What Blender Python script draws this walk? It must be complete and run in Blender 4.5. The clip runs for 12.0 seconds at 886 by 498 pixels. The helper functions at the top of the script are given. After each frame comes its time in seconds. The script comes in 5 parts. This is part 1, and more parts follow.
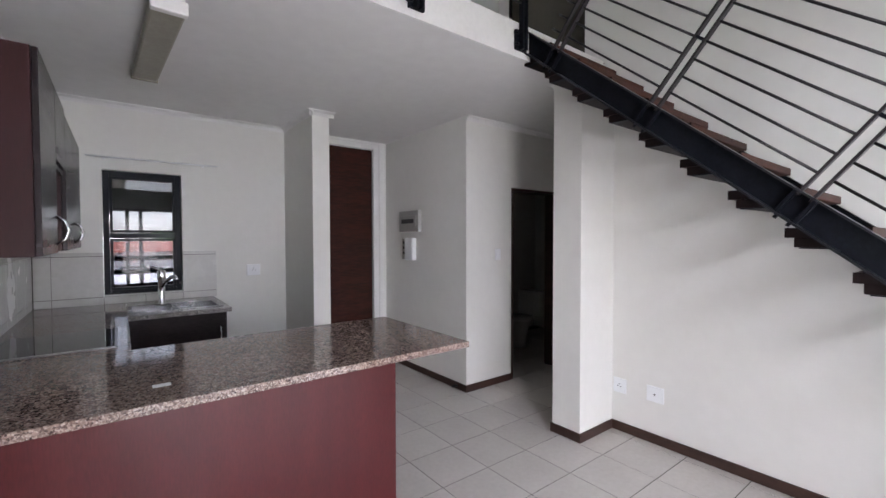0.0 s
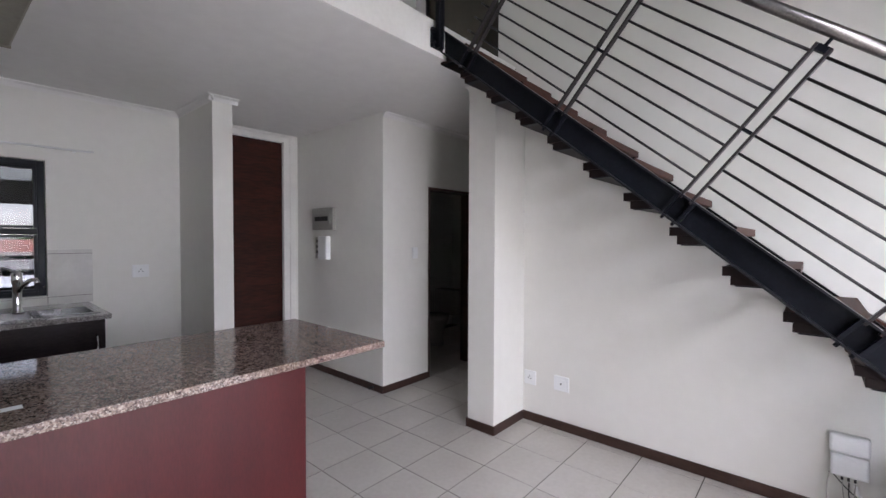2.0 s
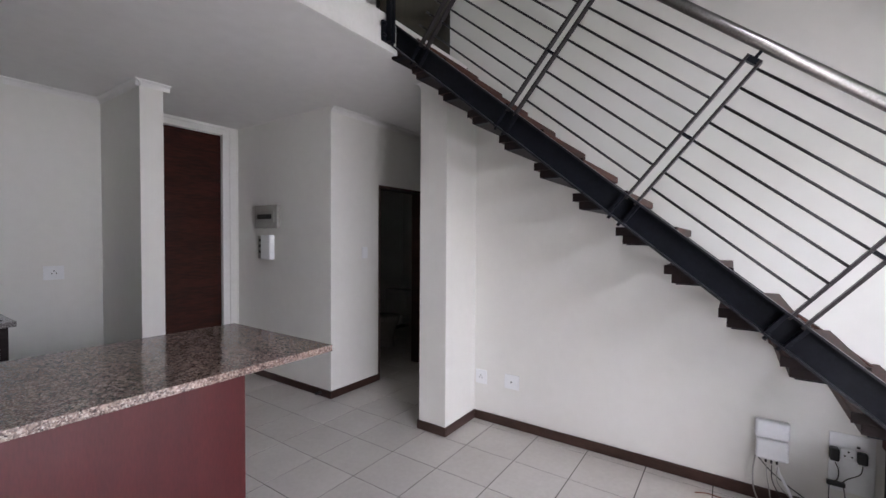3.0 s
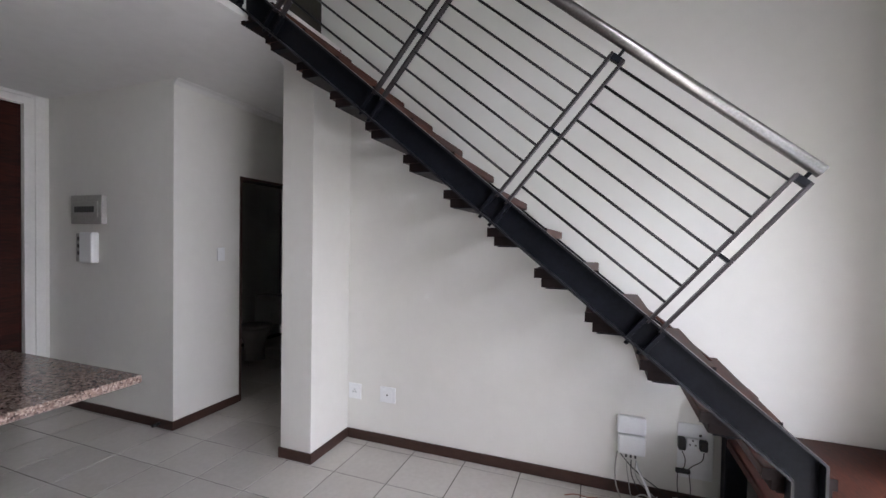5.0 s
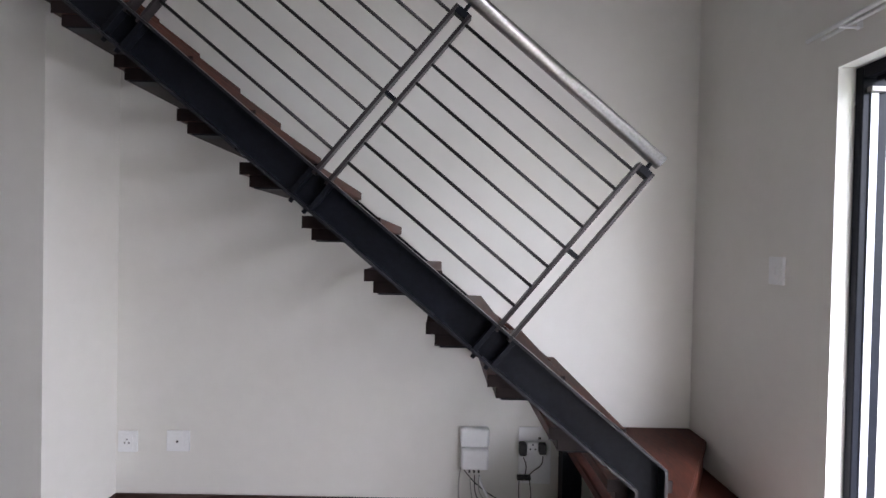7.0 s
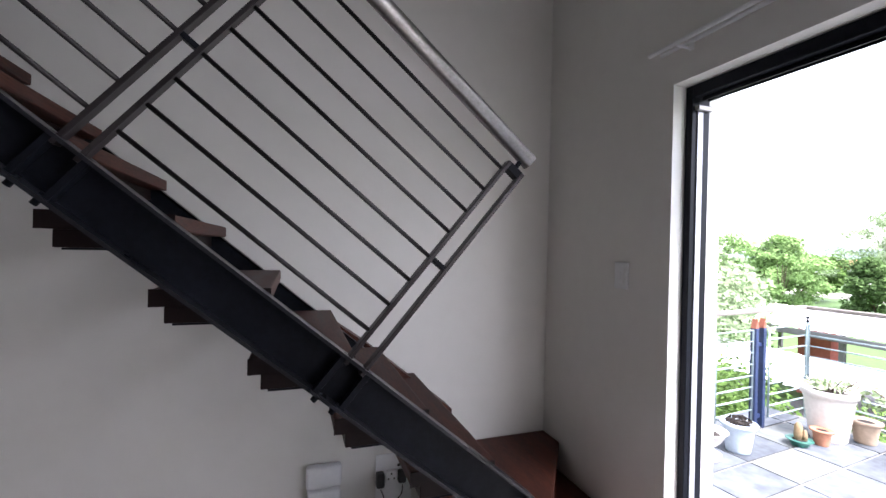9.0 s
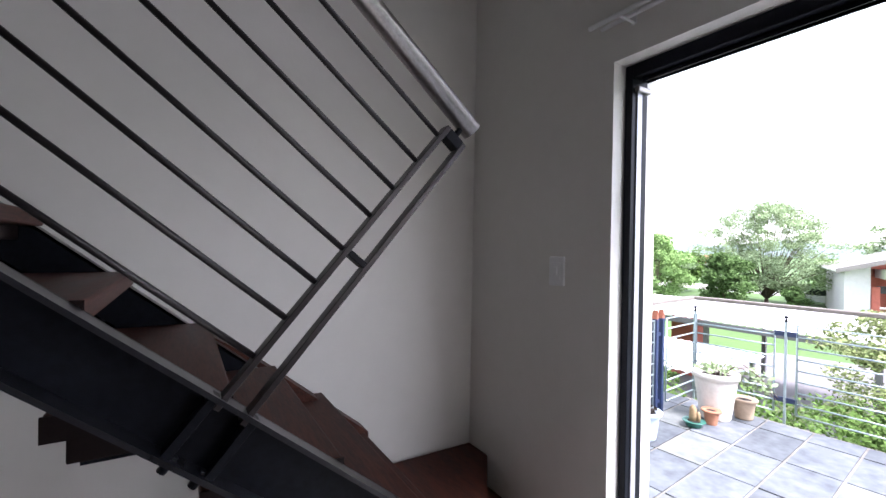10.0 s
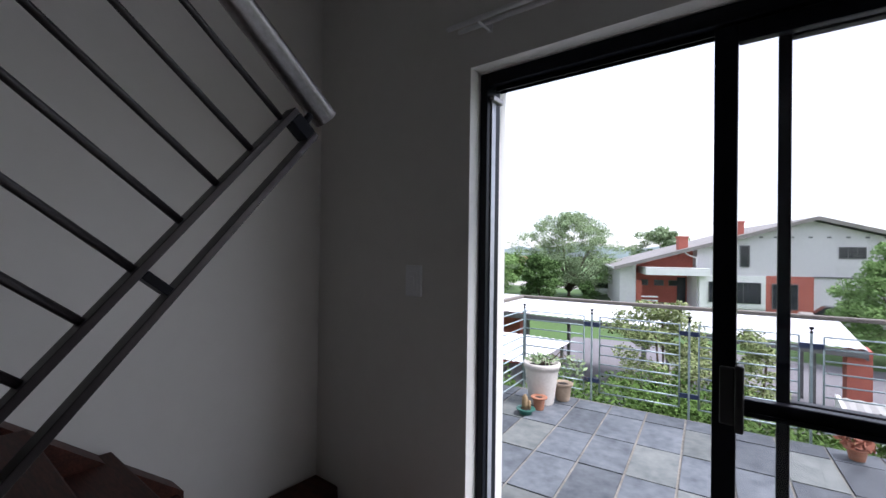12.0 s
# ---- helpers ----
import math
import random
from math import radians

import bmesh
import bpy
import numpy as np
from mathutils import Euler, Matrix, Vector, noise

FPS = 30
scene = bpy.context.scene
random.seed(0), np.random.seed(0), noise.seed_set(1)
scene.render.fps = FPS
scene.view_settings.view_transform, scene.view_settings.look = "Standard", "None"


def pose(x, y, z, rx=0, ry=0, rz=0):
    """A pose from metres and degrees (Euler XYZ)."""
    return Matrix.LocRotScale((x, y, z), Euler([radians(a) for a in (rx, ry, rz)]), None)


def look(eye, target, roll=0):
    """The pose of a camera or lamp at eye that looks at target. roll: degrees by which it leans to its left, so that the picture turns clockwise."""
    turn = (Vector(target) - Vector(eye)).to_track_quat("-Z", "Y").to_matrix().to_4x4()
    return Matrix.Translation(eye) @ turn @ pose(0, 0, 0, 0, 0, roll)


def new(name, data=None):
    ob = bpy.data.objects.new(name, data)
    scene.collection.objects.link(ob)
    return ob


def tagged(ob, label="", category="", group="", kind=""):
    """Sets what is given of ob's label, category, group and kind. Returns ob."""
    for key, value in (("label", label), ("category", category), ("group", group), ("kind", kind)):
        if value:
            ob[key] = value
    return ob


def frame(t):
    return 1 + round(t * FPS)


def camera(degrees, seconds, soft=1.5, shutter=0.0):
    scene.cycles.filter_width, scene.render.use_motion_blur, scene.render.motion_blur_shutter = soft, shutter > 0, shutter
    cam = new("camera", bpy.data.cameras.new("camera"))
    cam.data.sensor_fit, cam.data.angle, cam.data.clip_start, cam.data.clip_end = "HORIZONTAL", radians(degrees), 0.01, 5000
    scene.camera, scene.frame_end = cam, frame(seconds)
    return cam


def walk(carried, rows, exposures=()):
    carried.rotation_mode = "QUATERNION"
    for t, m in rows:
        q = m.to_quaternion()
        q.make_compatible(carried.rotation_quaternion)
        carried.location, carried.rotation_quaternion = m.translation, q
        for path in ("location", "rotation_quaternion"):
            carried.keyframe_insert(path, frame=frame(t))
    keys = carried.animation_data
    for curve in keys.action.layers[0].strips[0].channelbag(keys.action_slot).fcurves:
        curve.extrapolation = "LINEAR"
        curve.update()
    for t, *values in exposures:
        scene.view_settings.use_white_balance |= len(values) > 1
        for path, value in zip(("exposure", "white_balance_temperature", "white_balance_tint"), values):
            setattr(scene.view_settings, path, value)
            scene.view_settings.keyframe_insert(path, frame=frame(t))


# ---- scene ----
cam = camera(92.9, 12.0)
EXPOSURES = [(0, 4.08, 6160, 18), (3, 3.82, 6180, 19), (5.5, 3.70, 6160, 17), (7.5, 3.34, 6150, 19), (8.5, 2.97, 6120, 20), (10, 2.50, 6080, 20), (11, 2.00, 6000, 18), (12, 1.22, 5950, 17)]
PATH = [
    (0, (1.816, -3.078, 1.52), (0.232, -1.858, 1.467), -0.1),
    (0.5, (1.815, -3.065, 1.522), (0.292, -1.77, 1.466), -0.1),
    (1, (1.81, -3.064, 1.519), (0.349, -1.7, 1.463), 0.0),
    (1.5, (1.805, -3.052, 1.515), (0.409, -1.621, 1.457), 0.0),
    (2, (1.795, -3.043, 1.504), (0.476, -1.541, 1.452), 0.2),
    (2.5, (1.777, -3.025, 1.504), (0.542, -1.452, 1.45), 0.3),
    (3, (1.757, -3.005, 1.501), (0.623, -1.359, 1.449), 0.4),
    (4.8, (1.747, -2.745, 1.483), (1.015, -0.884, 1.45), 1.1),
    (5, (1.762, -2.696, 1.499), (1.065, -0.822, 1.458), 0.9),
    (5.5, (1.741, -2.595, 1.5), (1.154, -0.684, 1.462), 0.9),
    (6, (1.717, -2.488, 1.482), (1.297, -0.533, 1.451), 1.1),
    (6.5, (1.718, -2.393, 1.471), (1.513, -0.404, 1.446), 1.1),
    (7, (1.756, -2.276, 1.474), (1.765, -0.276, 1.451), 1.2),
    (7.5, (1.793, -2.157, 1.488), (1.989, -0.166, 1.463), 1.0),
    (9.3, (1.828, -1.906, 1.496), (2.6172, -0.0687, 1.4947), 1.22),
    (9.5, (1.849, -1.824, 1.483), (2.7309, -0.0294, 1.4837), 1.12),
    (10, (1.89, -1.721, 1.477), (2.9388, -0.0177, 1.4707), 1.02),
    (10.5, (1.928, -1.636, 1.482), (3.1237, -0.0337, 1.4841), 0.92),
    (11, (1.945, -1.587, 1.497), (3.2758, -0.0944, 1.5031), 0.97),
    (11.5, (1.952, -1.572, 1.499), (3.4241, -0.2188, 1.5135), 0.79),
    (12, (1.961, -1.581, 1.499), (3.5519, -0.3676, 1.516), 0.81),
]
walk(cam, [(t, look(eye, target, roll)) for t, eye, target, roll in PATH], EXPOSURES)

# ---- world and sun ----
SUN_EL, SUN_AZ = 60.0, 162.0
world = bpy.data.worlds.new("sky")
scene.world = world
world.use_nodes = True
wn = world.node_tree
wn.nodes.clear()
sky = wn.nodes.new("ShaderNodeTexSky")
sky.sky_type, sky.sun_disc = "NISHITA", False
sky.sun_elevation, sky.sun_rotation = radians(SUN_EL), radians(SUN_AZ)
sky.air_density, sky.dust_density, sky.ozone_density = 1.0, 1.2, 1.0
veil = wn.nodes.new("ShaderNodeHueSaturation")
veil.inputs["Saturation"].default_value = 0.3
veil.inputs["Value"].default_value = 1.0
bg = wn.nodes.new("ShaderNodeBackground")
bg.inputs["Strength"].default_value = 0.15
wo = wn.nodes.new("ShaderNodeOutputWorld")
wn.links.new(sky.outputs[0], veil.inputs["Color"])
wn.links.new(veil.outputs[0], bg.inputs["Color"])
wn.links.new(bg.outputs[0], wo.inputs["Surface"])

sun_data = bpy.data.lights.new("sun", "SUN")
sun_data.energy, sun_data.angle, sun_data.color = 2.2, radians(25), (1.0, 0.97, 0.93)
sun = new("sun", sun_data)
az, el = radians(SUN_AZ), radians(SUN_EL)
toward = Vector((math.sin(az) * math.cos(el), math.cos(az) * math.cos(el), math.sin(el)))
sun.matrix_world = Matrix.Translation((8, -8, 20)) @ toward.to_track_quat("Z", "Y").to_matrix().to_4x4()


# added area lamp for daylight of an unseen high window, assumed from tread shadows
high = bpy.data.lights.new("high_window_light", "AREA")
high.shape, high.size, high.size_y, high.energy, high.color = "RECTANGLE", 1.0, 0.36, 0.26, (0.97, 0.98, 1.0)
high.spread = radians(75)
new("high_window_light", high).matrix_world = look((3.16, -2.4, 2.74), (0.75, 0.0, 0.75))

# added area lamp, boosts the daylight of the glazed half of the balcony door
low_light = bpy.data.lights.new("door_light", "AREA")
low_light.shape, low_light.size, low_light.size_y, low_light.energy, low_light.color = "RECTANGLE", 0.85, 1.7, 1.9, (1.0, 0.965, 0.93)
low_light.spread = radians(150)
new("door_light", low_light).matrix_world = look((3.17, -2.62, 1.1), (-1.3, -0.7, 0.7))


# ---- materials ----
def material(name, base, second=None, rough=0.5, metal=0.0, big=1.5, small=30.0, mix=0.5, bump=0.1, bump_scale=None,
             rough_var=0.08, per_object=0.0, per_island=0.0, stretch=(1, 1, 1), coat=0.0, spec=0.5):
    """Two tones mixed by noise at two scales, a fine relief, uneven gloss and a shift from object to object."""
    m = bpy.data.materials.new(name)
    m.use_nodes = True
    t = m.node_tree
    N, L = t.nodes, t.links
    b = N["Principled BSDF"]
    second = second or tuple(c * 0.85 for c in base)
    tc = N.new("ShaderNodeTexCoord")
    mp = N.new("ShaderNodeMapping")
    mp.inputs["Scale"].default_value = stretch
    L.new(tc.outputs["Object"], mp.inputs["Vector"])
    src = mp.outputs["Vector"]
    if per_object or per_island:
        info = N.new("ShaderNodeObjectInfo")
        geo = N.new("ShaderNodeNewGeometry")
        rnd = info.outputs["Random"] if per_object else geo.outputs["Random Per Island"]
        off = N.new("ShaderNodeVectorMath")
        off.operation = "MULTIPLY_ADD"
        off.inputs[1].default_value = (37.0, 21.0, 13.0)
        L.new(rnd, off.inputs[0])
        L.new(src, off.inputs[2])
        src = off.outputs[0]
    n1, n2 = N.new("ShaderNodeTexNoise"), N.new("ShaderNodeTexNoise")
    n1.inputs["Scale"].default_value, n1.inputs["Detail"].default_value = big, 4
    n2.inputs["Scale"].default_value, n2.inputs["Detail"].default_value = small, 6
    L.new(src, n1.inputs["Vector"])
    L.new(src, n2.inputs["Vector"])
    add = N.new("ShaderNodeMath")
    add.operation = "MULTIPLY_ADD"
    add.inputs[1].default_value = 0.5
    half = N.new("ShaderNodeMath")
    half.operation = "MULTIPLY"
    half.inputs[1].default_value = 0.5
    L.new(n1.outputs["Fac"], half.inputs[0])
    L.new(n2.outputs["Fac"], add.inputs[0])
    L.new(half.outputs[0], add.inputs[2])
    ramp = N.new("ShaderNodeValToRGB")
    ramp.color_ramp.elements[0].position = 0.5 - 0.22 * mix
    ramp.color_ramp.elements[1].position = 0.5 + 0.22 * mix
    ramp.color_ramp.elements[0].color = (*second, 1)
    ramp.color_ramp.elements[1].color = (*base, 1)
    L.new(add.outputs[0], ramp.inputs["Fac"])
    col = ramp.outputs["Color"]
    if per_object or per_island:
        amount = per_object or per_island
        hsv = N.new("ShaderNodeHueSaturation")
        mr = N.new("ShaderNodeMapRange")
        mr.inputs["To Min"].default_value, mr.inputs["To Max"].default_value = 1 - amount, 1 + amount
        L.new(rnd, mr.inputs["Value"])
        L.new(mr.outputs[0], hsv.inputs["Value"])
        L.new(col, hsv.inputs["Color"])
        col = hsv.outputs["Color"]
    L.new(col, b.inputs["Base Color"])
    rr = N.new("ShaderNodeMapRange")
    rr.inputs["To Min"].default_value = max(0.02, rough - rough_var)
    rr.inputs["To Max"].default_value = min(1.0, rough + rough_var)
    L.new(n1.outputs["Fac"], rr.inputs["Value"])
    L.new(rr.outputs[0], b.inputs["Roughness"])
    b.inputs["Metallic"].default_value = metal
    b.inputs["Specular IOR Level"].default_value = spec
    b.inputs["Coat Weight"].default_value = coat
    b.inputs["Coat Roughness"].default_value = 0.08
    if bump:
        n3 = N.new("ShaderNodeTexNoise")
        n3.inputs["Scale"].default_value, n3.inputs["Detail"].default_value = bump_scale or small, 5
        L.new(src, n3.inputs["Vector"])
        bp = N.new("ShaderNodeBump")
        bp.inputs["Strength"].default_value, bp.inputs["Distance"].default_value = bump, 0.004
        L.new(n3.outputs["Fac"], bp.inputs["Height"])
        L.new(bp.outputs["Normal"], b.inputs["Normal"])
    return m


def granite_material(name, saturation):
    """Polished speckled granite: brown-pink ground with black, grey and pale grains."""
    m = bpy.data.materials.new(name)
    m.use_nodes = True
    N, L = m.node_tree.nodes, m.node_tree.links
    b = N["Principled BSDF"]
    tc = N.new("ShaderNodeTexCoord")
    cells, ramps = [], []
    for scale, stops in ((190, ((0.0, (0.02, 0.015, 0.015)), (0.34, (0.15, 0.085, 0.065)), (0.66, (0.3, 0.185, 0.14)), (1.0, (0.52, 0.42, 0.36)))),
                         (75, ((0.0, (0.05, 0.035, 0.035)), (0.42, (0.2, 0.13, 0.1)), (1.0, (0.42, 0.3, 0.25))))):
        v = N.new("ShaderNodeTexVoronoi")
        v.inputs["Scale"].default_value = scale
        L.new(tc.outputs["Object"], v.inputs["Vector"])
        sep = N.new("ShaderNodeSeparateColor")
        L.new(v.outputs["Color"], sep.inputs[0])
        r = N.new("ShaderNodeValToRGB")
        e = r.color_ramp.elements
        e[0].position, e[0].color = stops[0][0], (*stops[0][1], 1)
        e[1].position, e[1].color = stops[-1][0], (*stops[-1][1], 1)
        for p, c in stops[1:-1]:
            k = e.new(p)
            k.color = (*c, 1)
        L.new(sep.outputs[0], r.inputs["Fac"])
        ramps.append(r)
    mixer = N.new("ShaderNodeMix")
    mixer.data_type = "RGBA"
    mixer.inputs["Factor"].default_value = 0.4
    L.new(ramps[0].outputs[0], mixer.inputs["A"])
    L.new(ramps[1].outputs[0], mixer.inputs["B"])
    b.inputs["Roughness"].default_value = 0.09
    fade = N.new("ShaderNodeHueSaturation")
    fade.inputs["Saturation"].default_value = saturation
    L.new(mixer.outputs["Result"], fade.inputs["Color"])
    L.new(fade.outputs["Color"], b.inputs["Base Color"])
    return m


def glass_material(name, tint=(1, 1, 1), rough=0.0):
    m = bpy.data.materials.new(name)
    m.use_nodes = True
    b = m.node_tree.nodes["Principled BSDF"]
    b.inputs["Base Color"].default_value = (*tint, 1)
    b.inputs["Transmission Weight"].default_value = 1
    b.inputs["Roughness"].default_value = rough
    b.inputs["IOR"].default_value = 1.45
    return m


def corrugated_material(name, base):
    return material(name, base, tuple(c * 0.8 for c in base), rough=0.45, metal=0.0, big=0.4, small=6, bump=0.05)


WALL = material("wall_paint", (0.765, 0.755, 0.72), (0.725, 0.715, 0.68), rough=0.62, big=1.2, small=14, bump=0.12, bump_scale=60, mix=0.9)
CEIL = material("ceiling_paint", (0.78, 0.77, 0.76), (0.74, 0.73, 0.72), rough=0.75, big=1.0, small=10, bump=0.06, bump_scale=90)
WHITE = material("white_gloss_paint", (0.8, 0.79, 0.77), (0.75, 0.74, 0.72), rough=0.35, big=3, small=40, bump=0.04)
TILE = material("glazed_floor_tile", (0.66, 0.63, 0.59), (0.57, 0.54, 0.5), rough=0.22, big=2.2, small=35, bump=0.04, per_object=0.03, mix=0.9)
GROUT = material("dark_grout", (0.08, 0.07, 0.06), (0.05, 0.043, 0.037), rough=0.9, big=4, small=80)
SKIRT = material("stained_skirting_wood", (0.06, 0.028, 0.021), (0.034, 0.016, 0.012), rough=0.4, big=2, small=25, stretch=(1, 1, 6), bump=0.08)
STEEL = material("painted_dark_steel", (0.009, 0.0105, 0.015), (0.0055, 0.0065, 0.009), rough=0.42, big=4, small=60, bump=0.05, rough_var=0.12, spec=0.1)
# paler, glossier copy of the steel that brings out the flanges' lit edges
STEELEDGE = material("highlight_dark_steel", (0.014, 0.015, 0.02), (0.008, 0.009, 0.012), rough=0.3, metal=0.2, big=4, small=60, bump=0.05, rough_var=0.1, spec=0.6)
ROD = material("dark_steel_rod", (0.016, 0.013, 0.014), (0.010, 0.008, 0.009), rough=0.4, metal=0.2, big=5, small=60, bump=0.04)
POST = material("grey_steel_flat", (0.034, 0.028, 0.03), (0.02, 0.017, 0.018), rough=0.36, metal=0.35, big=5, small=70, bump=0.04)
STAINLESS = material("brushed_stainless", (0.30, 0.285, 0.28), (0.22, 0.205, 0.20), rough=0.34, metal=1.0, big=3, small=120, bump=0.03)
SINKSTEEL = material("satin_sink_steel", (0.24, 0.235, 0.235), (0.17, 0.165, 0.165), rough=0.26, metal=1.0, big=3, small=120, bump=0.03)
CHROME = material("chrome", (0.75, 0.75, 0.76), (0.7, 0.7, 0.71), rough=0.08, metal=1.0, rough_var=0.03, bump=0)
TREAD = material("dark_stained_tread_wood", (0.085, 0.028, 0.018), (0.036, 0.013, 0.009), rough=0.5, big=2.5, small=22, stretch=(9, 1, 9), bump=0.06, per_object=0.08, spec=0.22)
TREADEND = material("near_black_wood", (0.016, 0.009, 0.009), (0.010, 0.006, 0.006), rough=0.5, spec=0.15, big=2.5, small=22, bump=0.05)
PANEL = material("mahogany_foil_panel", (0.085, 0.013, 0.014), (0.055, 0.009, 0.01), rough=0.33, spec=0.35, big=1.6, small=30, stretch=(6, 6, 1), bump=0.03, mix=0.8)
DOORWOOD = material("mahogany_door_veneer", (0.05, 0.011, 0.006), (0.018, 0.005, 0.0035), rough=0.42, spec=0.25, big=1.2, small=9, stretch=(1, 1, 7), bump=0.05)
OLIVE = material("olive_brown", (0.06, 0.05, 0.032), (0.04, 0.034, 0.022), rough=0.5, big=1.6, small=30, stretch=(6, 6, 1), bump=0.03)
PANELDARK = material("dark_mahogany_foil", (0.034, 0.008, 0.008), (0.026, 0.007, 0.007), rough=0.4, spec=0.25, big=1.6, small=30, stretch=(6, 6, 1), bump=0.03)
DARKDOOR = material("dark_wenge_front", (0.028, 0.02, 0.021), (0.018, 0.013, 0.014), rough=0.25, spec=0.32, big=2, small=30, stretch=(1, 1, 5), bump=0.03)
GRANITE = granite_material("granite", .78)
GRANITEGREY = granite_material("grey_granite", .25)
WALLTILE = material("grey_glazed_wall_tile", (0.6, 0.59, 0.57), (0.55, 0.54, 0.52), rough=0.25, spec=0.3, big=1.6, small=25, bump=0.03)
ALU = material("black_anodised_aluminium", (0.008, 0.009, 0.014), (0.005, 0.006, 0.009), rough=0.35, metal=0.1, big=4, small=60, bump=0.02, spec=0.12)
SILVER = material("pale_aluminium_strip", (0.5, 0.51, 0.55), (0.42, 0.43, 0.47), rough=0.4, metal=0.4, bump=0.02)
GLASS = glass_material("clear_glass")
TINTED = glass_material("tinted_glass", (0.065, 0.067, 0.07))
TINTED.node_tree.nodes["Principled BSDF"].inputs["IOR"].default_value = 1.3
HOB = material("black_ceramic_glass", (0.008, 0.008, 0.009), (0.006, 0.006, 0.007), rough=0.05, rough_var=0.02, bump=0)
PLASTIC = material("white_plastic", (0.84, 0.85, 0.86), (0.8, 0.81, 0.82), rough=0.35, big=5, small=60, bump=0.02)
GREYPLASTIC = material("grey_plastic", (0.4, 0.39, 0.37), (0.33, 0.32, 0.3), rough=0.4, big=5, small=60, bump=0.02)
BLACK = material("black_plastic", (0.012, 0.012, 0.013), (0.02, 0.02, 0.02), rough=0.4, bump=0.02)
DIFFUSER = material("aged_acrylic_diffuser", (0.30, 0.28, 0.22), (0.25, 0.23, 0.18), rough=0.4, big=3, small=40, bump=0.03)
# greyed white: some of the bathroom's shade is put into this colour
CERAMIC = material("dimmed_white_ceramic", (0.5, 0.49, 0.47), (0.45, 0.44, 0.42), rough=0.12, bump=0)
SLATE = material("grey_blue_slate", (0.145, 0.158, 0.172), (0.062, 0.07, 0.082), rough=0.62, spec=0.3, big=5, small=13, bump=0.9, bump_scale=11, per_object=0.26, mix=0.75)
SLATETAN = material("tan_grey_slate", (0.19, 0.20, 0.19), (0.10, 0.11, 0.11), rough=0.65, spec=0.25, big=5, small=13, bump=0.9, bump_scale=11, per_object=0.2, mix=0.75)
JOINT = material("pale_mortar_joint", (0.27, 0.25, 0.22), (0.15, 0.14, 0.12), rough=0.9, big=4, small=50)
CONCRETE = material("grey_concrete", (0.36, 0.34, 0.31), (0.28, 0.265, 0.24), rough=0.85, big=1, small=20, bump=0.2)
BLUEPOST = material("blue_painted_steel", (0.022, 0.038, 0.10), (0.016, 0.026, 0.07), rough=0.4, big=4, small=50, bump=0.05)
RAILGREY = material("galvanised_rod", (0.42, 0.5, 0.52), (0.33, 0.4, 0.43), rough=0.4, metal=0.5, big=5, small=50, bump=0.03)
HANDWOOD = material("weathered_wood_rail", (0.22, 0.195, 0.17), (0.15, 0.13, 0.115), rough=0.7, big=3, small=40, stretch=(8, 1, 8), bump=0.2)
RUST = material("rusty_cap", (0.3, 0.1, 0.06), (0.2, 0.07, 0.04), rough=0.8, small=50)
ROOFSHEET = corrugated_material("white_roof_sheet", (0.74, 0.74, 0.76))
ROOFEDGE = material("dark_fascia", (0.16, 0.155, 0.16), (0.12, 0.12, 0.12), rough=0.6)
ROOFTILE = material("grey_roof_tile", (0.3, 0.28, 0.27), (0.2, 0.19, 0.18), rough=0.8, big=1, small=8, bump=0.4)
BARGE = material("barge_board_paint", (0.26, 0.235, 0.22), (0.2, 0.18, 0.17), rough=0.7, big=1, small=10, bump=0.05)
REDROOF = material("red_brown_roof", (0.32, 0.1, 0.07), (0.22, 0.07, 0.05), rough=0.8, big=1, small=8, bump=0.3)
HOUSEWALL = material("pale_grey_render", (0.66, 0.63, 0.64), (0.6, 0.575, 0.585), rough=0.85, big=0.4, small=6, bump=0.1)
HOUSEBRICK = material("red_facebrick", (0.50, 0.15, 0.11), (0.40, 0.115, 0.085), rough=0.85, big=0.6, small=9, bump=0.2)
DARKGLASS = material("dark_window_glass", (0.03, 0.035, 0.04), (0.02, 0.024, 0.028), rough=0.08, bump=0)
LAWN = material("lawn", (0.08, 0.15, 0.035), (0.055, 0.105, 0.028), rough=0.95, big=0.15, small=4, bump=0.6)
ASPHALT = material("asphalt", (0.2, 0.19, 0.2), (0.15, 0.14, 0.15), rough=0.9, big=0.3, small=20, bump=0.3)
PALEPAVE = material("pale_paving", (0.4, 0.38, 0.35), (0.33, 0.31, 0.28), rough=0.9, big=0.4, small=8)
# pale blue-grey stands in for haze over the hills
HILL = material("hazed_hills", (0.66, 0.72, 0.78), (0.6, 0.66, 0.72), rough=1, big=0.01, small=0.1, bump=0)
BARK = material("bark", (0.14, 0.1, 0.07), (0.08, 0.06, 0.045), rough=0.95, big=3, small=20, stretch=(1, 1, 0.3), bump=0.6)
LEAF = material("mid_green_leaf", (0.12, 0.2, 0.05), (0.065, 0.12, 0.028), rough=0.85, spec=0.15, big=0.6, small=3, bump=0, per_island=0.35)
# LEAFDARK and LEAFGREY are lightened, a little distance haze in the green
LEAFDARK = material("dark_green_leaf", (0.10, 0.17, 0.055), (0.065, 0.115, 0.035), rough=0.85, spec=0.15, big=0.6, small=3, bump=0, per_island=0.35)
LEAFGREY = material("grey_green_leaf", (0.28, 0.36, 0.20), (0.20, 0.27, 0.14), rough=0.85, spec=0.15, big=0.6, small=3, bump=0, per_island=0.35)
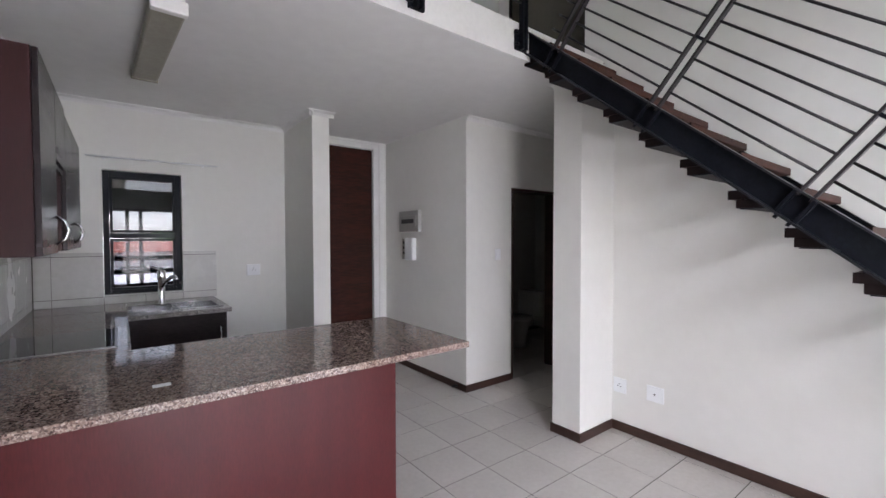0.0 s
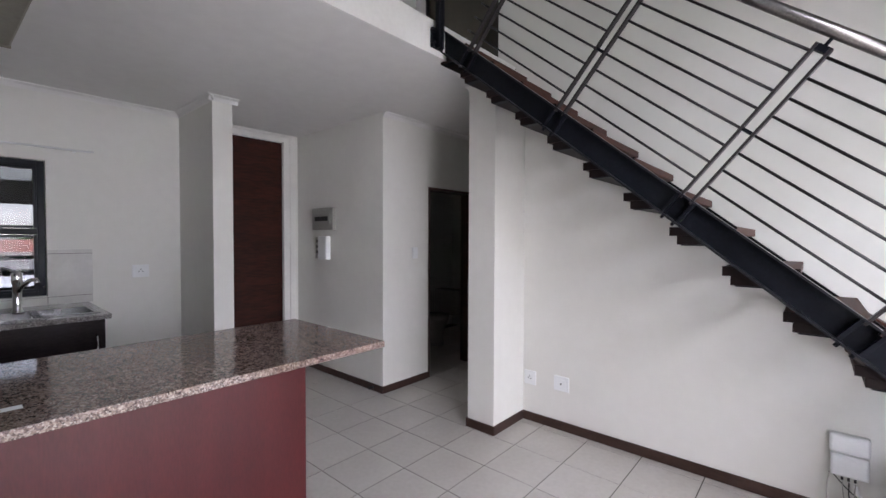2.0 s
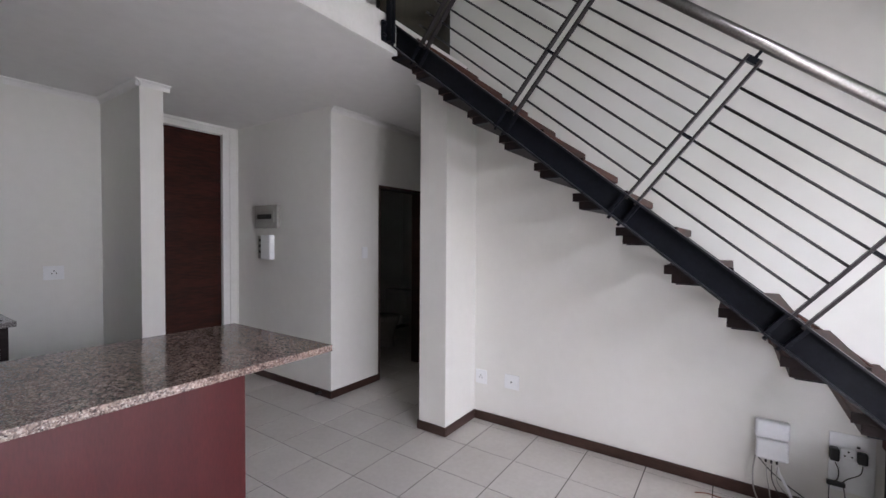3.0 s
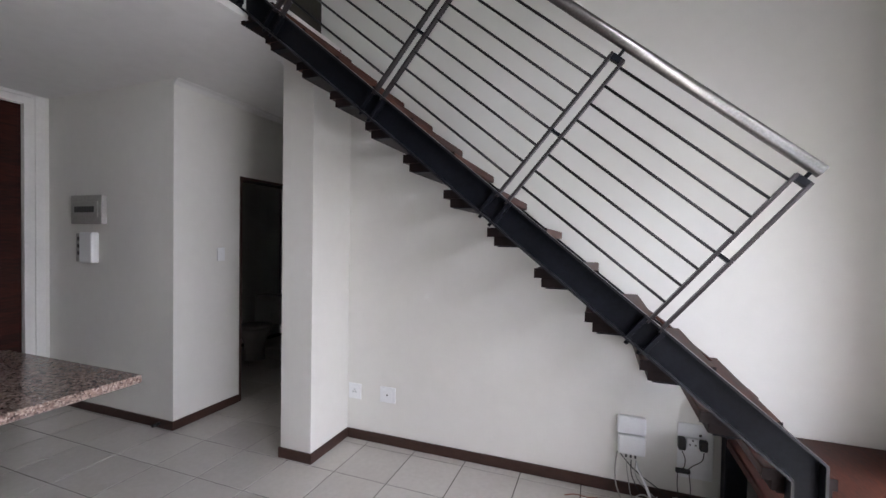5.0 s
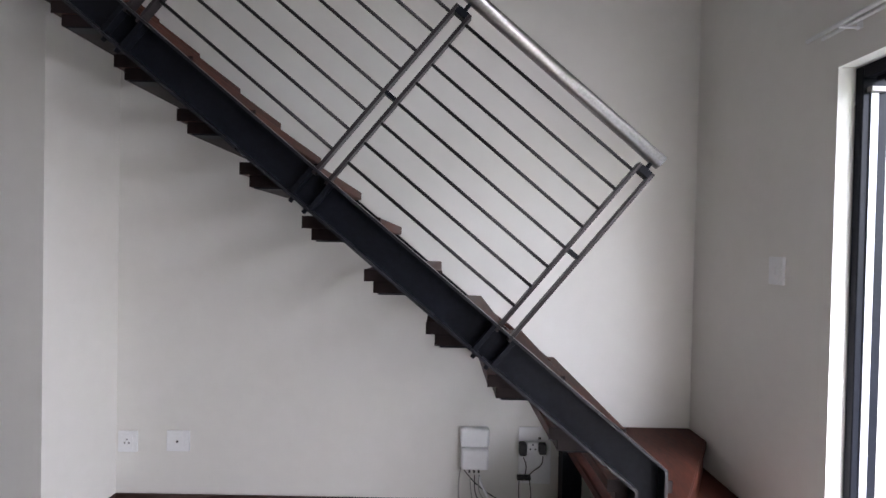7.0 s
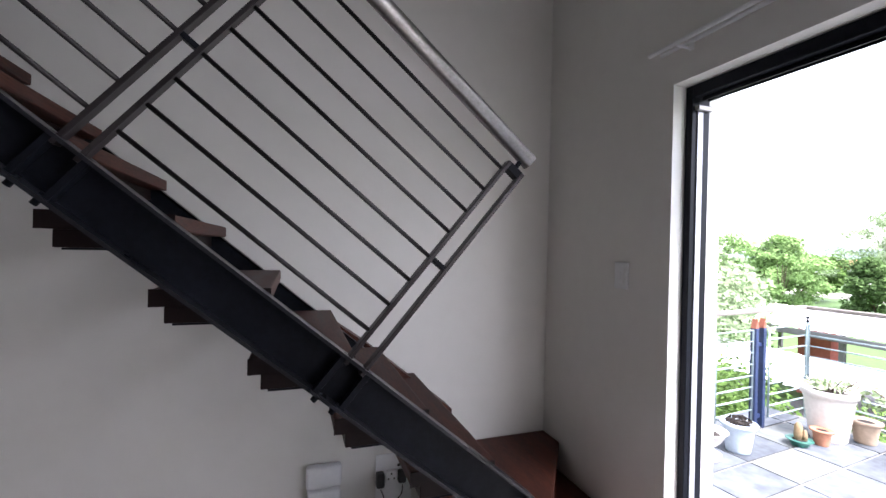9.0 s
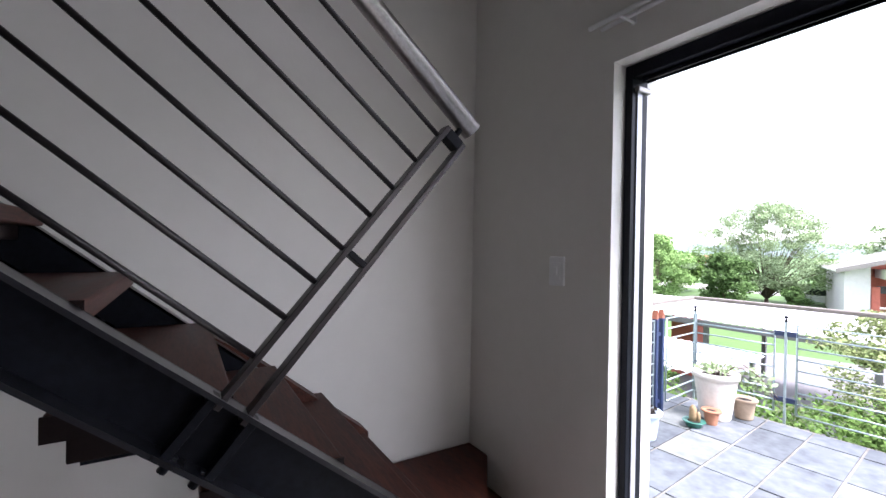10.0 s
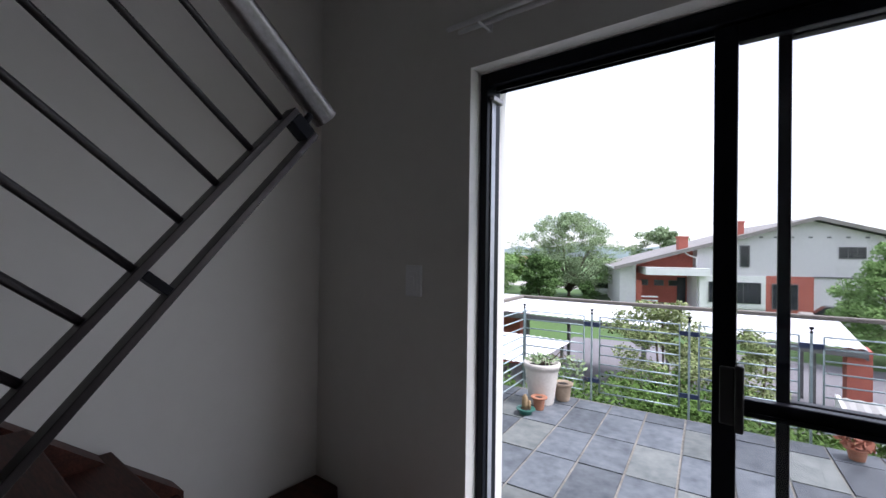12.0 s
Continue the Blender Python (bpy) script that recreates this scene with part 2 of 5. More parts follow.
LEAFSOFT = material("soft_green_leaf", (0.22, 0.34, 0.12), (0.15, 0.25, 0.08), rough=0.85, spec=0.15, big=0.6, small=3, bump=0, per_island=0.3)
LEAFYELLOW = material("yellow_green_leaf", (0.32, 0.35, 0.17), (0.18, 0.24, 0.09), rough=0.85, spec=0.15, big=0.6, small=3, bump=0, per_island=0.4)
POTWHITE = material("white_glazed_pot", (0.66, 0.61, 0.56), (0.58, 0.53, 0.48), rough=0.4, big=4, small=40, bump=0.1)
POTBLUE = material("pale_blue_pot", (0.46, 0.54, 0.62), (0.4, 0.47, 0.55), rough=0.4, big=4, small=40)
TERRACOTTA = material("terracotta", (0.42, 0.19, 0.11), (0.34, 0.15, 0.09), rough=0.8, big=5, small=40)
TANPOT = material("tan_clay_pot", (0.4, 0.3, 0.22), (0.32, 0.24, 0.17), rough=0.8, big=5, small=40)
GREENPOT = material("green_plastic_bowl", (0.03, 0.13, 0.1), (0.02, 0.1, 0.075), rough=0.4)
SOIL = material("dark_soil", (0.03, 0.022, 0.017), (0.015, 0.012, 0.01), rough=1, small=60, bump=1)
CACTUS = material("dry_cactus", (0.3, 0.2, 0.11), (0.2, 0.14, 0.07), rough=0.8, small=40, bump=0.4)


# ---- building helpers ----
ORIGIN = {}


def tidy(bm, smooth=False):
    bmesh.ops.recalc_face_normals(bm, faces=bm.faces[:])
    if smooth:
        for f in bm.faces:
            f.smooth = True
    return bm


def box(bm, x0, x1, y0, y1, z0, z1, bevel=0.0, m=None):
    """A box between two corners, its edges rounded by bevel, turned by m."""
    x0, x1, y0, y1, z0, z1 = min(x0, x1), max(x0, x1), min(y0, y1), max(y0, y1), min(z0, z1), max(z0, z1)
    vs = [bm.verts.new((x, y, z)) for x in (x0, x1) for y in (y0, y1) for z in (z0, z1)]
    fs = [bm.faces.new([vs[i] for i in q]) for q in ((0, 1, 3, 2), (4, 6, 7, 5), (0, 4, 5, 1), (2, 3, 7, 6), (0, 2, 6, 4), (1, 5, 7, 3))]
    if m is not None:
        bmesh.ops.transform(bm, matrix=m, verts=vs)
    if bevel:
        edges = list({e for f in fs for e in f.edges})
        bmesh.ops.bevel(bm, geom=edges, offset=bevel, segments=2, affect="EDGES", profile=0.5)
    return bm


def prism(bm, points, axis, lo, hi):
    """A polygon of 2D points pushed from lo to hi along axis; the points are the two other axes in order."""
    def at(p, v):
        return {"x": (v, p[0], p[1]), "y": (p[0], v, p[1]), "z": (p[0], p[1], v)}[axis]
    a = [bm.verts.new(at(p, lo)) for p in points]
    b = [bm.verts.new(at(p, hi)) for p in points]
    bm.faces.new(a)
    bm.faces.new(b)
    n = len(points)
    for i in range(n):
        bm.faces.new((a[i], a[(i + 1) % n], b[(i + 1) % n], b[i]))
    return bm


def tube(bm, points, r, n=8, r_end=None):
    """A round bar along a line of points, closed at its ends."""
    pts = [Vector(p) for p in points]
    rings = []
    side = None
    for i, p in enumerate(pts):
        d = (pts[min(i + 1, len(pts) - 1)] - pts[max(i - 1, 0)]).normalized()
        if side is None:
            side = d.orthogonal().normalized()
        side = (side - d * side.dot(d))
        side = side.normalized() if side.length > 1e-5 else d.orthogonal().normalized()
        up = d.cross(side)
        rad = r if r_end is None else r + (r_end - r) * i / (len(pts) - 1)
        rings.append([bm.verts.new(p + (side * math.cos(a) + up * math.sin(a)) * rad) for a in (2 * math.pi * k / n for k in range(n))])
    for a, b in zip(rings, rings[1:]):
        for k in range(n):
            f = bm.faces.new((a[k], a[(k + 1) % n], b[(k + 1) % n], b[k]))
            f.smooth = True
    bm.faces.new(rings[0])
    bm.faces.new(rings[-1])
    return bm


def lathe(bm, profile, cx, cy, n=28, wobble=0.0):
    """A profile of (radius, z) turned about the vertical through cx, cy."""
    rings = []
    for r, z in profile:
        rings.append([bm.verts.new((cx + r * math.cos(2 * math.pi * k / n), cy + r * math.sin(2 * math.pi * k / n), z)) for k in range(n)])
    for a, b in zip(rings, rings[1:]):
        for k in range(n):
            f = bm.faces.new((a[k], a[(k + 1) % n], b[(k + 1) % n], b[k]))
            f.smooth = True
    bm.faces.new(rings[0])
    bm.faces.new(rings[-1])
    return bm


def thing(name, at, label, category, group=""):
    """A thing's empty at its base."""
    e = tagged(new(name), label, category, group)
    e.location = at
    ORIGIN[e.name] = Vector(at)
    return e


def part(name, bm, mat, parent=None, label="", kind="", category="", group=""):
    """Links a bmesh, made in the place's own metres, as one mesh object under a thing or a part."""
    tidy(bm)
    o = ORIGIN[parent.name] if parent else Vector((0, 0, 0))
    bmesh.ops.translate(bm, verts=bm.verts[:], vec=-o)
    me = bpy.data.meshes.new(name)
    bm.to_mesh(me)
    bm.free()
    me.materials.append(mat)
    ob = tagged(new(name, me), label, category, group, kind)
    ob.parent = parent
    ORIGIN[ob.name] = o
    return ob


def solid(name, bm, mat, at, label, category, group=""):
    """A thing of one single mesh, with its origin at its base."""
    tidy(bm)
    bmesh.ops.translate(bm, verts=bm.verts[:], vec=-Vector(at))
    me = bpy.data.meshes.new(name)
    bm.to_mesh(me)
    bm.free()
    me.materials.append(mat)
    ob = tagged(new(name, me), label, category, group)
    ob.location = at
    return ob


def new_box(*a, **k):
    return box(bmesh.new(), *a, **k)


def structure(name, boxes, mat, label=""):
    bm = bmesh.new()
    for b in boxes:
        box(bm, *b)
    return part(name, bm, mat, None, label, "structure")


# ---- the room's measures ----
YA = .035                               # wall beside the stair
ZC, ZF, ZTOP = 2.70, 2.92, 5.2          # kitchen ceiling, upper floor, top ceiling
XB = 3.15                               # wall with the sliding door
XK = -2.85                              # kitchen window wall
YK = -3.64                              # kitchen side wall
YS = -4.6                               # living room's end wall
XD, YD = -2.85, -0.395                   # entrance door wall, wall with the meter box
X1 = -1.295                             # passage wall with the bathroom door
DOOR_Y0, DOOR_Y1, DOOR_Z = -3.18, -0.783, 2.127
KW = (-3.185, -2.60, 1.013, 2.115)        # kitchen window y, z

# ---- structure ----
structure("wall_north", [(-.008, XB + .25, YA, .25, -.15, ZC), (-.28, XB + .25, YA, .25, ZC, ZTOP)], WALL, "cream painted plaster wall beside the stair")
structure("wall_passage", [(-.255, -.008, -.40, YA, 0, ZC), (-.255, -.009, YA, 2.6, 0, ZC)], WALL, "white painted wall end beside the passage")
structure("wall_east", [(XB, XB + .25, DOOR_Y1, YA, -.15, ZTOP), (XB, 3.205, DOOR_Y0, DOOR_Y1, DOOR_Z + .002, 2.52), (3.205, XB + .25, DOOR_Y0, DOOR_Y1, DOOR_Z, 2.52), (XB, XB + .25, DOOR_Y0, DOOR_Y1, 2.95, ZTOP),
                        (XB, XB + .25, DOOR_Y0, -2.95, 2.52, 2.95), (XB, XB + .25, -1.85, DOOR_Y1, 2.52, 2.95),
                        (XB, XB + .25, YS - .25, DOOR_Y0, -.15, ZTOP), (XB, XB + .25, DOOR_Y0, DOOR_Y1, -.15, -.02)], WALL,
          "cream painted wall with the balcony door")
structure("wall_south", [(.35, XB, YS - .25, YS, -.15, ZTOP), (-2.9, .35, YK - .25, YK, -.15, ZTOP), (.10, .35, YS - .25, YK - .25, -.15, ZTOP)], WALL, "cream painted wall")
y0, y1, z0, z1 = KW
structure("wall_west", [(XK - .22, XK, YK, y0, -.15, ZC), (XK - .22, XK, y1, -1.645, -.15, ZC), (XK - .22, XK, y0, y1, -.15, z0), (XK - .22, XK, y0, y1, z1, ZC)], WALL,
          "cream painted kitchen wall with a window")
structure("wall_nib", [(XK - .22, -2.02, -1.645, -1.482, -.15, ZC)], WALL, "white painted wall nib")
structure("wall_entrance", [(XD - .2, XD, -1.482, -1.40, -.15, ZC), (XD - .2, XD, -.50, YD + .01, -.15, ZC), (XD - .2, XD, -1.40, -.50, 2.665, ZC)], WALL, "white painted wall round the entrance door")
structure("wall_meter", [(-3.1, X1, YD, YD + .15, 0, ZC)], WALL, "cream painted wall with the distribution board")
structure("wall_passage_end", [(-3.1, 0, 2.6, 2.75, 0, ZC)], WALL, "cream painted end wall of the passage")
structure("wall_bathroom_back", [(-3.1, -2.95, YD + .15, 2.6, 0, ZC)], WALL, "painted back wall of the bathroom")
structure("wall_bathroom", [(X1 - .15, X1, YD + .15, .235, 0, ZC), (X1 - .15, X1, 1.0, 2.6, 0, ZC), (X1 - .15, X1, .235, 1.0, 2.05, ZC)], WALL, "cream painted wall of the bathroom and passage")
structure("ceiling", [(-3.2, -.10, YS, 2.75, ZC, ZF - .012)], CEIL, "white plastered ceiling under the gallery")
structure("gallery_fascia", [(-.10, -.085, YK, -.002, ZC - .004, ZF)], WHITE, "white painted edge of the gallery floor")
structure("gallery_floor", [(-3.2, -.10, YS, 2.75, ZF - .012, ZF)], TREAD, "dark timber gallery floor")
structure("upper_ceiling", [(-3.5, XB + .25, YS - .25, 2.9, ZTOP, ZTOP + .15)], CEIL, "white upper ceiling")
structure("upper_wall", [(-3.35, -3.2, YK - .25, 2.75, ZF, ZTOP), (-3.2, -.28, 1.6, 1.75, ZF, ZTOP), (-.28, -.13, .25, 1.6, ZF, ZTOP),
                         (-3.2, -1.35, .1, .25, ZF, ZTOP)], WALL, "cream painted upper wall")
structure("upper_panel", [(-1.349, -.281, .30, .34, ZF, ZTOP)], OLIVE, "dark olive-brown panel in the upper passage")
floor = structure("floor", [(-3.2, XB, YS, 2.75, -.15, -.0022)], GROUT, "floor bed with dark joints")


def skirting(name, boxes):
    bm = bmesh.new()
    for b in boxes:
        box(bm, *b, bevel=.003)
    part(name, bm, SKIRT, None, "dark stained timber skirting", "structure")


SH, ST = .07, .013
skirting("baseboard", [(-.0075, 2.62, YA - ST, YA - .0005, 0, SH)])
skirting("baseboard", [(-.255 - ST, -.008 + ST, -.40 - ST, -.4005, 0, SH), (-.0075, -.008 + ST, -.40, YA - ST - .0005, 0, SH), (-.255 - ST, -.2555, -.40, 2.5, 0, SH)])
skirting("baseboard", [(XD, X1 + ST, YD - ST, YD - .0005, 0, SH), (X1 + .0005, X1 + ST, YD, .225, 0, SH), (X1 + .0005, X1 + ST, 1.01, 2.6, 0, SH)])
skirting("baseboard", [(XB - ST, XB - .0005, DOOR_Y1 + .02, YA - .02, 0, SH), (XB - ST, XB - .0005, YS, DOOR_Y0 - .02, 0, SH), (.36, XB - ST, YS + .0005, YS + ST, 0, SH)])
skirting("baseboard", [(XK + .0005, XK + ST, -2.36, -1.645, 0, SH), (XK + ST, -2.02, -1.645 - ST, -1.6455, 0, SH), (-2.0195, -2.02 + ST, -1.645, -1.482, 0, SH)])


def cornice(name, runs):
    """A cove between wall and ceiling. Runs: start, end and the side to which the room lies."""
    bm = bmesh.new()
    for (xa, ya), (xb, yb), (nx, ny) in runs:
        a, b, nrm = Vector((xa, ya, 0)), Vector((xb, yb, 0)), Vector((nx, ny, 0))
        prof = [(0, ZC - .045), (.005, ZC - .045), (.008, ZC - .036), (.018, ZC - .019), (.035, ZC - .009), (.045, ZC - .006), (.045, ZC), (0, ZC)]
        d = (b - a).normalized()
        ring = []
        for base in (a, b):
            ring.append([bm.verts.new(base + nrm * (o + .0005) + Vector((0, 0, z - .0005))) for o, z in prof])
        n = len(prof)
        bm.faces.new(ring[0])
        bm.faces.new(ring[1])
        for i in range(n):
            bm.faces.new((ring[0][i], ring[0][(i + 1) % n], ring[1][(i + 1) % n], ring[1][i]))
    part(name, bm, CEIL, None, "white plaster cornice", "structure")


cornice("cornice", [((XK, YK), (XK, -1.645), (1, 0)), ((XK, YK), (.0, YK), (0, 1))])
cornice("cornice", [((XK, -1.645), (-1.975, -1.645), (0, -1)), ((-2.02, -1.675), (-2.02, -1.437), (1, 0)), ((-2.02, -1.482), (XD, -1.482), (0, 1))])
cornice("cornice", [((X1, YD), (X1, 2.6), (1, 0))])
cornice("cornice", [((-.255, -.40), (-.255, 2.6), (-1, 0))])

# ---- sliding door ----
FX0, FX1 = 3.21, 3.30


def frame_bars(bm, x0, x1, ya, yb, za, zb, w, bottom=None):
    box(bm, x0, x1, ya, ya + w, za, zb, bevel=.003)
    box(bm, x0, x1, yb - w, yb, za, zb, bevel=.003)
    box(bm, x0, x1, ya + w, yb - w, zb - w, zb, bevel=.003)
    box(bm, x0, x1, ya + w, yb - w, za, za + (bottom or w), bevel=.003)


door = thing("sliding_door", (3.255, -1.98, 0), "black aluminium sliding door, pushed open, onto the tiled balcony", "sliding door")
bm = bmesh.new()
box(bm, FX0, FX1, DOOR_Y1 - .030, DOOR_Y1 - .002, -.018, DOOR_Z - .002, bevel=.003)
box(bm, FX0, FX1, DOOR_Y0 + .002, DOOR_Y0 + .047, -.018, DOOR_Z - .002, bevel=.003)
box(bm, FX0, FX1, DOOR_Y0 + .047, DOOR_Y1 - .030, DOOR_Z - .047, DOOR_Z - .002, bevel=.003)
box(bm, FX0, FX1, DOOR_Y0 + .047, DOOR_Y1 - .030, -.018, .012, bevel=.003)
box(bm, FX0 + .028, FX0 + .032, DOOR_Y0 + .05, DOOR_Y1 - .05, DOOR_Z - .062, DOOR_Z - .047)
box(bm, FX0 + .055, FX0 + .059, DOOR_Y0 + .05, DOOR_Y1 - .05, DOOR_Z - .062, DOOR_Z - .047)
part("outer_frame", bm, ALU, door)


def leaf(x0, x1, ya, yb, mid, bead, wr=.045):
    bm = bmesh.new()
    za, zb = .015, DOOR_Z - .055
    w = .045
    box(bm, x0, x1, ya, ya + w, za, zb, bevel=.003)
    box(bm, x0, x1, yb - wr, yb, za, zb, bevel=.003)
    box(bm, x0, x1, ya + w, yb - wr, zb - w, zb, bevel=.003)
    box(bm, x0, x1, ya + w, yb - wr, za, za + .09, bevel=.003)
    box(bm, x0, x1, ya + w, yb - wr, mid - .021, mid + .021, bevel=.003)
    box(bm, x0 - bead, x0, ya + w, yb - wr, mid - .014, mid - .008)
    lf = part("door_leaf", bm, ALU, door)
    xm = (x0 + x1) / 2
    for a, b in ((za + .09, mid - .021), (mid + .021, zb - w)):
        g = part("glass_pane", new_box(xm - .003, xm + .003, ya + w - .005, yb - wr + .005, a - .003, b + .003), GLASS, lf, "clear glass")
        g.visible_shadow = False
    return lf


slide = leaf(3.215, 3.247, -2.72, -1.478, 1.135, .006, .05)
fixed = leaf(3.259, 3.291, DOOR_Y0 + .047, -1.606, 1.135, .006, .026)
bm = bmesh.new()
box(bm, 3.178, 3.215, -1.545, -1.527, 1.08, 1.24, bevel=.004)
box(bm, 3.198, 3.215, -1.527, -1.495, 1.09, 1.23, bevel=.004)
part("handle", bm, BLACK, slide, "black pull handle")
bm = bmesh.new()
box(bm, 3.236, 3.262, DOOR_Y1 - .0345, DOOR_Y1 - .0305, .03, DOOR_Z - .085)
part("jamb_strip", bm, SILVER, door, "pale silver weather strip")
bm = bmesh.new()
box(bm, 3.22, 3.29, DOOR_Y1 - .05, DOOR_Y1 - .031, 2.03, 2.05, bevel=.004)
part("stop", bm, STAINLESS, door, "metal door stop")

# curtain rails
def curtain_rail(xa, xb, yy0, yy1, z, name_label, thick=.008, two=True):
    nrm = 1 if xb > xa else -1
    e = thing("curtain_rail", (xa, (yy0 + yy1) / 2, z), name_label, "curtain rail")
    part("rail", tube(bmesh.new(), [(xb, yy0, z), (xb, yy1, z)], thick, 12), PLASTIC, e)
    if two:
        part("rail", tube(bmesh.new(), [(xa + (xb - xa) * .5, yy0 + .02, z), (xa + (xb - xa) * .5, yy1 - .02, z)], thick * .9, 10), PLASTIC, e)
    n = max(2, int(abs(yy1 - yy0) / .7) + 1)
    for i in range(n):
        yb = yy0 + .12 + (yy1 - yy0 - .24) * i / (n - 1)
        bm = bmesh.new()
        box(bm, min(xa, xa + .004 * nrm), max(xa, xa + .004 * nrm), yb - .010, yb + .010, z - .014, z + .014, bevel=.001)
        box(bm, min(xa, xb), max(xa, xb), yb - .003, yb + .003, z - .012, z - .006)
        part("bracket", bm, PLASTIC, e)


curtain_rail(XB - .0005, XB - .075, -3.35, -.738, 2.240, "white double curtain rail on brackets above the balcony door")
curtain_rail(XK + .0005, XK + .06, -3.289, -2.301, 2.217, "white curtain rail on brackets above the kitchen window", .0055)
# ---- stair ----
RISE, GOING = .172, .2085
SY0, SY1 = -.89, -.10                   # middle planes of the two stringers
SLOPE = math.atan2(RISE, GOING)
HB = 2.056
ZB = lambda x: HB / math.cos(SLOPE) - (RISE / GOING) * x      # underside of the stringers
SV = .158                                # their depth, upright


def nose(k):
    return 2.136 - GOING * (k - 6)


stair = thing("staircase", (1.2, -.5, 0), "open stair of dark timber treads on black steel channel stringers", "staircase")


def stringer(yy, side, label, drop=0.0):
    """A channel: web, and flanges turned to the given side."""
    ZB = lambda x: HB / math.cos(SLOPE) - (RISE / GOING) * x - drop
    bm = bmesh.new()
    xt, xl0, xl1 = -.085, 2.396, 2.500
    t = .008
    w0, w1 = (yy, yy + t) if side < 0 else (yy - t, yy)
    fy0, fy1 = (yy - .045, yy + t) if side < 0 else (yy - t, yy + .045)
    if side > 0:
        xe = 2.14
        low = [(xt, ZB(xt)), (xe, ZB(xe))]
        high = [(xt, ZB(xt) + SV), (xe, ZB(xe) + SV)]
        prism(bm, [low[0], low[1], high[1], high[0]], "y", w0, w1)
    else:
        low = [(xt, ZB(xt)), (xl0, ZB(xl0)), (xl0, 0)]
        high = [(xt, ZB(xt) + SV), (xl1, ZB(xl1) + SV), (xl1, 0)]
        prism(bm, [low[0], low[1], low[2], high[2], high[1], high[0]], "y", w0, w1)
    web = part("stringer", bm, STEEL, stair, label)
    n = .009
    for pts, off in ((low, [(0, -n / math.cos(SLOPE)), (-n, -n * .4), (-n, 0)]), (high, [(0, n / math.cos(SLOPE)), (n, n * .4), (n, 0)])):
        inner = [(p[0] - o[0], p[1] - o[1]) for p, o in zip(pts, off)]
        bm = bmesh.new()
        ring = []
        for y in (fy0, fy1):
            ring.append([bm.verts.new((x, y, z)) for x, z in pts] + [bm.verts.new((x, y, z)) for x, z in reversed(inner)])
        m = len(pts)
        for r in ring:
            for i in range(m - 1):
                bm.faces.new((r[i], r[i + 1], r[2 * m - 2 - i], r[2 * m - 1 - i]))
        k = len(ring[0])
        for i in range(k):
            bm.faces.new((ring[0][i], ring[0][(i + 1) % k], ring[1][(i + 1) % k], ring[1][i]))
        part("flange", bm, STEELEDGE, web)


stringer(SY0, -1, "black painted steel channel stringer")
stringer(SY1, 1, "black painted steel channel stringer by the wall", .042)
bm = bmesh.new()
box(bm, 2.39, 2.53, -.97, -.85, 0, .012, bevel=.002)
part("foot_plate", bm, STEEL, stair)
part("foot_plate", new_box(2.39, 2.53, -.15, -.05, 0, .012, bevel=.002), STEEL, stair)
part("support_leg", new_box(2.40, 2.50, -.14, -.06, .0125, .62, bevel=.003), STEEL, stair, "dark steel leg under the winding treads")

for k in range(4, 17):
    bm = bmesh.new()
    n, top = nose(k), RISE * k + .010
    if k == 4:
        n = 2.545
    ya, yb = SY0 + .012, (SY1 - .012 if k > 5 else YA - .012)
    box(bm, n - .216, n + (.041 if k > 4 else 0), ya, yb, top - .040, top, bevel=.005)
    tr = part("tread", bm, TREAD, stair)
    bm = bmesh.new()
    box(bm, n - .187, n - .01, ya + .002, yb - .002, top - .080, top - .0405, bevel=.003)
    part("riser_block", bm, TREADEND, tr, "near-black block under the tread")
    part("tread_end", new_box(n - .217, n + (.042 if k > 4 else .001), ya - .003, ya - .0005, top - .0405, top + .0005), TREADEND, tr, "near-black end of the tread")
    for yy in (ya + .003, yb - .043):
        part("angle_bracket", new_box(n - .17, n - .05, yy, yy + .04, top - .085, top - .0805), STEEL, tr)
for k, poly in ((3, [(2.405, YA - .01), (3.143, YA - .01), (3.143, -.125), (2.56, -.885), (2.405, -.885)]),
                (2, [(3.143, -.05), (3.143, -.50), (2.585, -.92), (2.53, -.90)]),
                (1, [(3.143, -.42), (3.143, -.765), (2.60, -.965), (2.545, -.93)])):
    bm = bmesh.new()
    zt = .49 if k == 3 else RISE * k
    prism(bm, poly, "z", zt - .045, zt)
    bmesh.ops.bevel(bm, geom=bm.edges[:], offset=.005, segments=2, affect="EDGES")
    tr = part("winder_tread", bm, TREAD, stair)
    bm = bmesh.new()
    c = Vector((sum(p[0] for p in poly) / len(poly), sum(p[1] for p in poly) / len(poly)))
    inner = [tuple(c + (Vector(p) - c) * .93) for p in poly]
    if k == 3:
        inner = [(2.66, -.01), (3.12, -.01), (3.12, -.14), (2.66, -.76)]
    prism(bm, inner, "z", (RISE * (k - 1) + .0) if k > 1 else .0, zt - .0455)
    part("riser_block", bm, TREAD, tr, "dark timber riser box")

prof = [(1.93, 1.19), (2.136, 1.045), (2.345, .874), (2.56, .70), (2.56, .525), (1.93, .93)]
part("wall_string", prism(bmesh.new(), prof, "y", -.062, YA - .0005), TREAD, stair, "dark timber string board along the wall")

# balustrade of the stair
rail_dir = Vector((-math.cos(SLOPE), 0, math.sin(SLOPE)))      # up the stair
post_dir = Vector((math.sin(SLOPE), 0, math.cos(SLOPE)))       # square to it
YP = -.912
bal = thing("stair_balustrade", (1.2, YP, 1.2), "stair balustrade of twin flat-bar posts, dark rods and steel handrail", "balustrade")
HF = 2.17


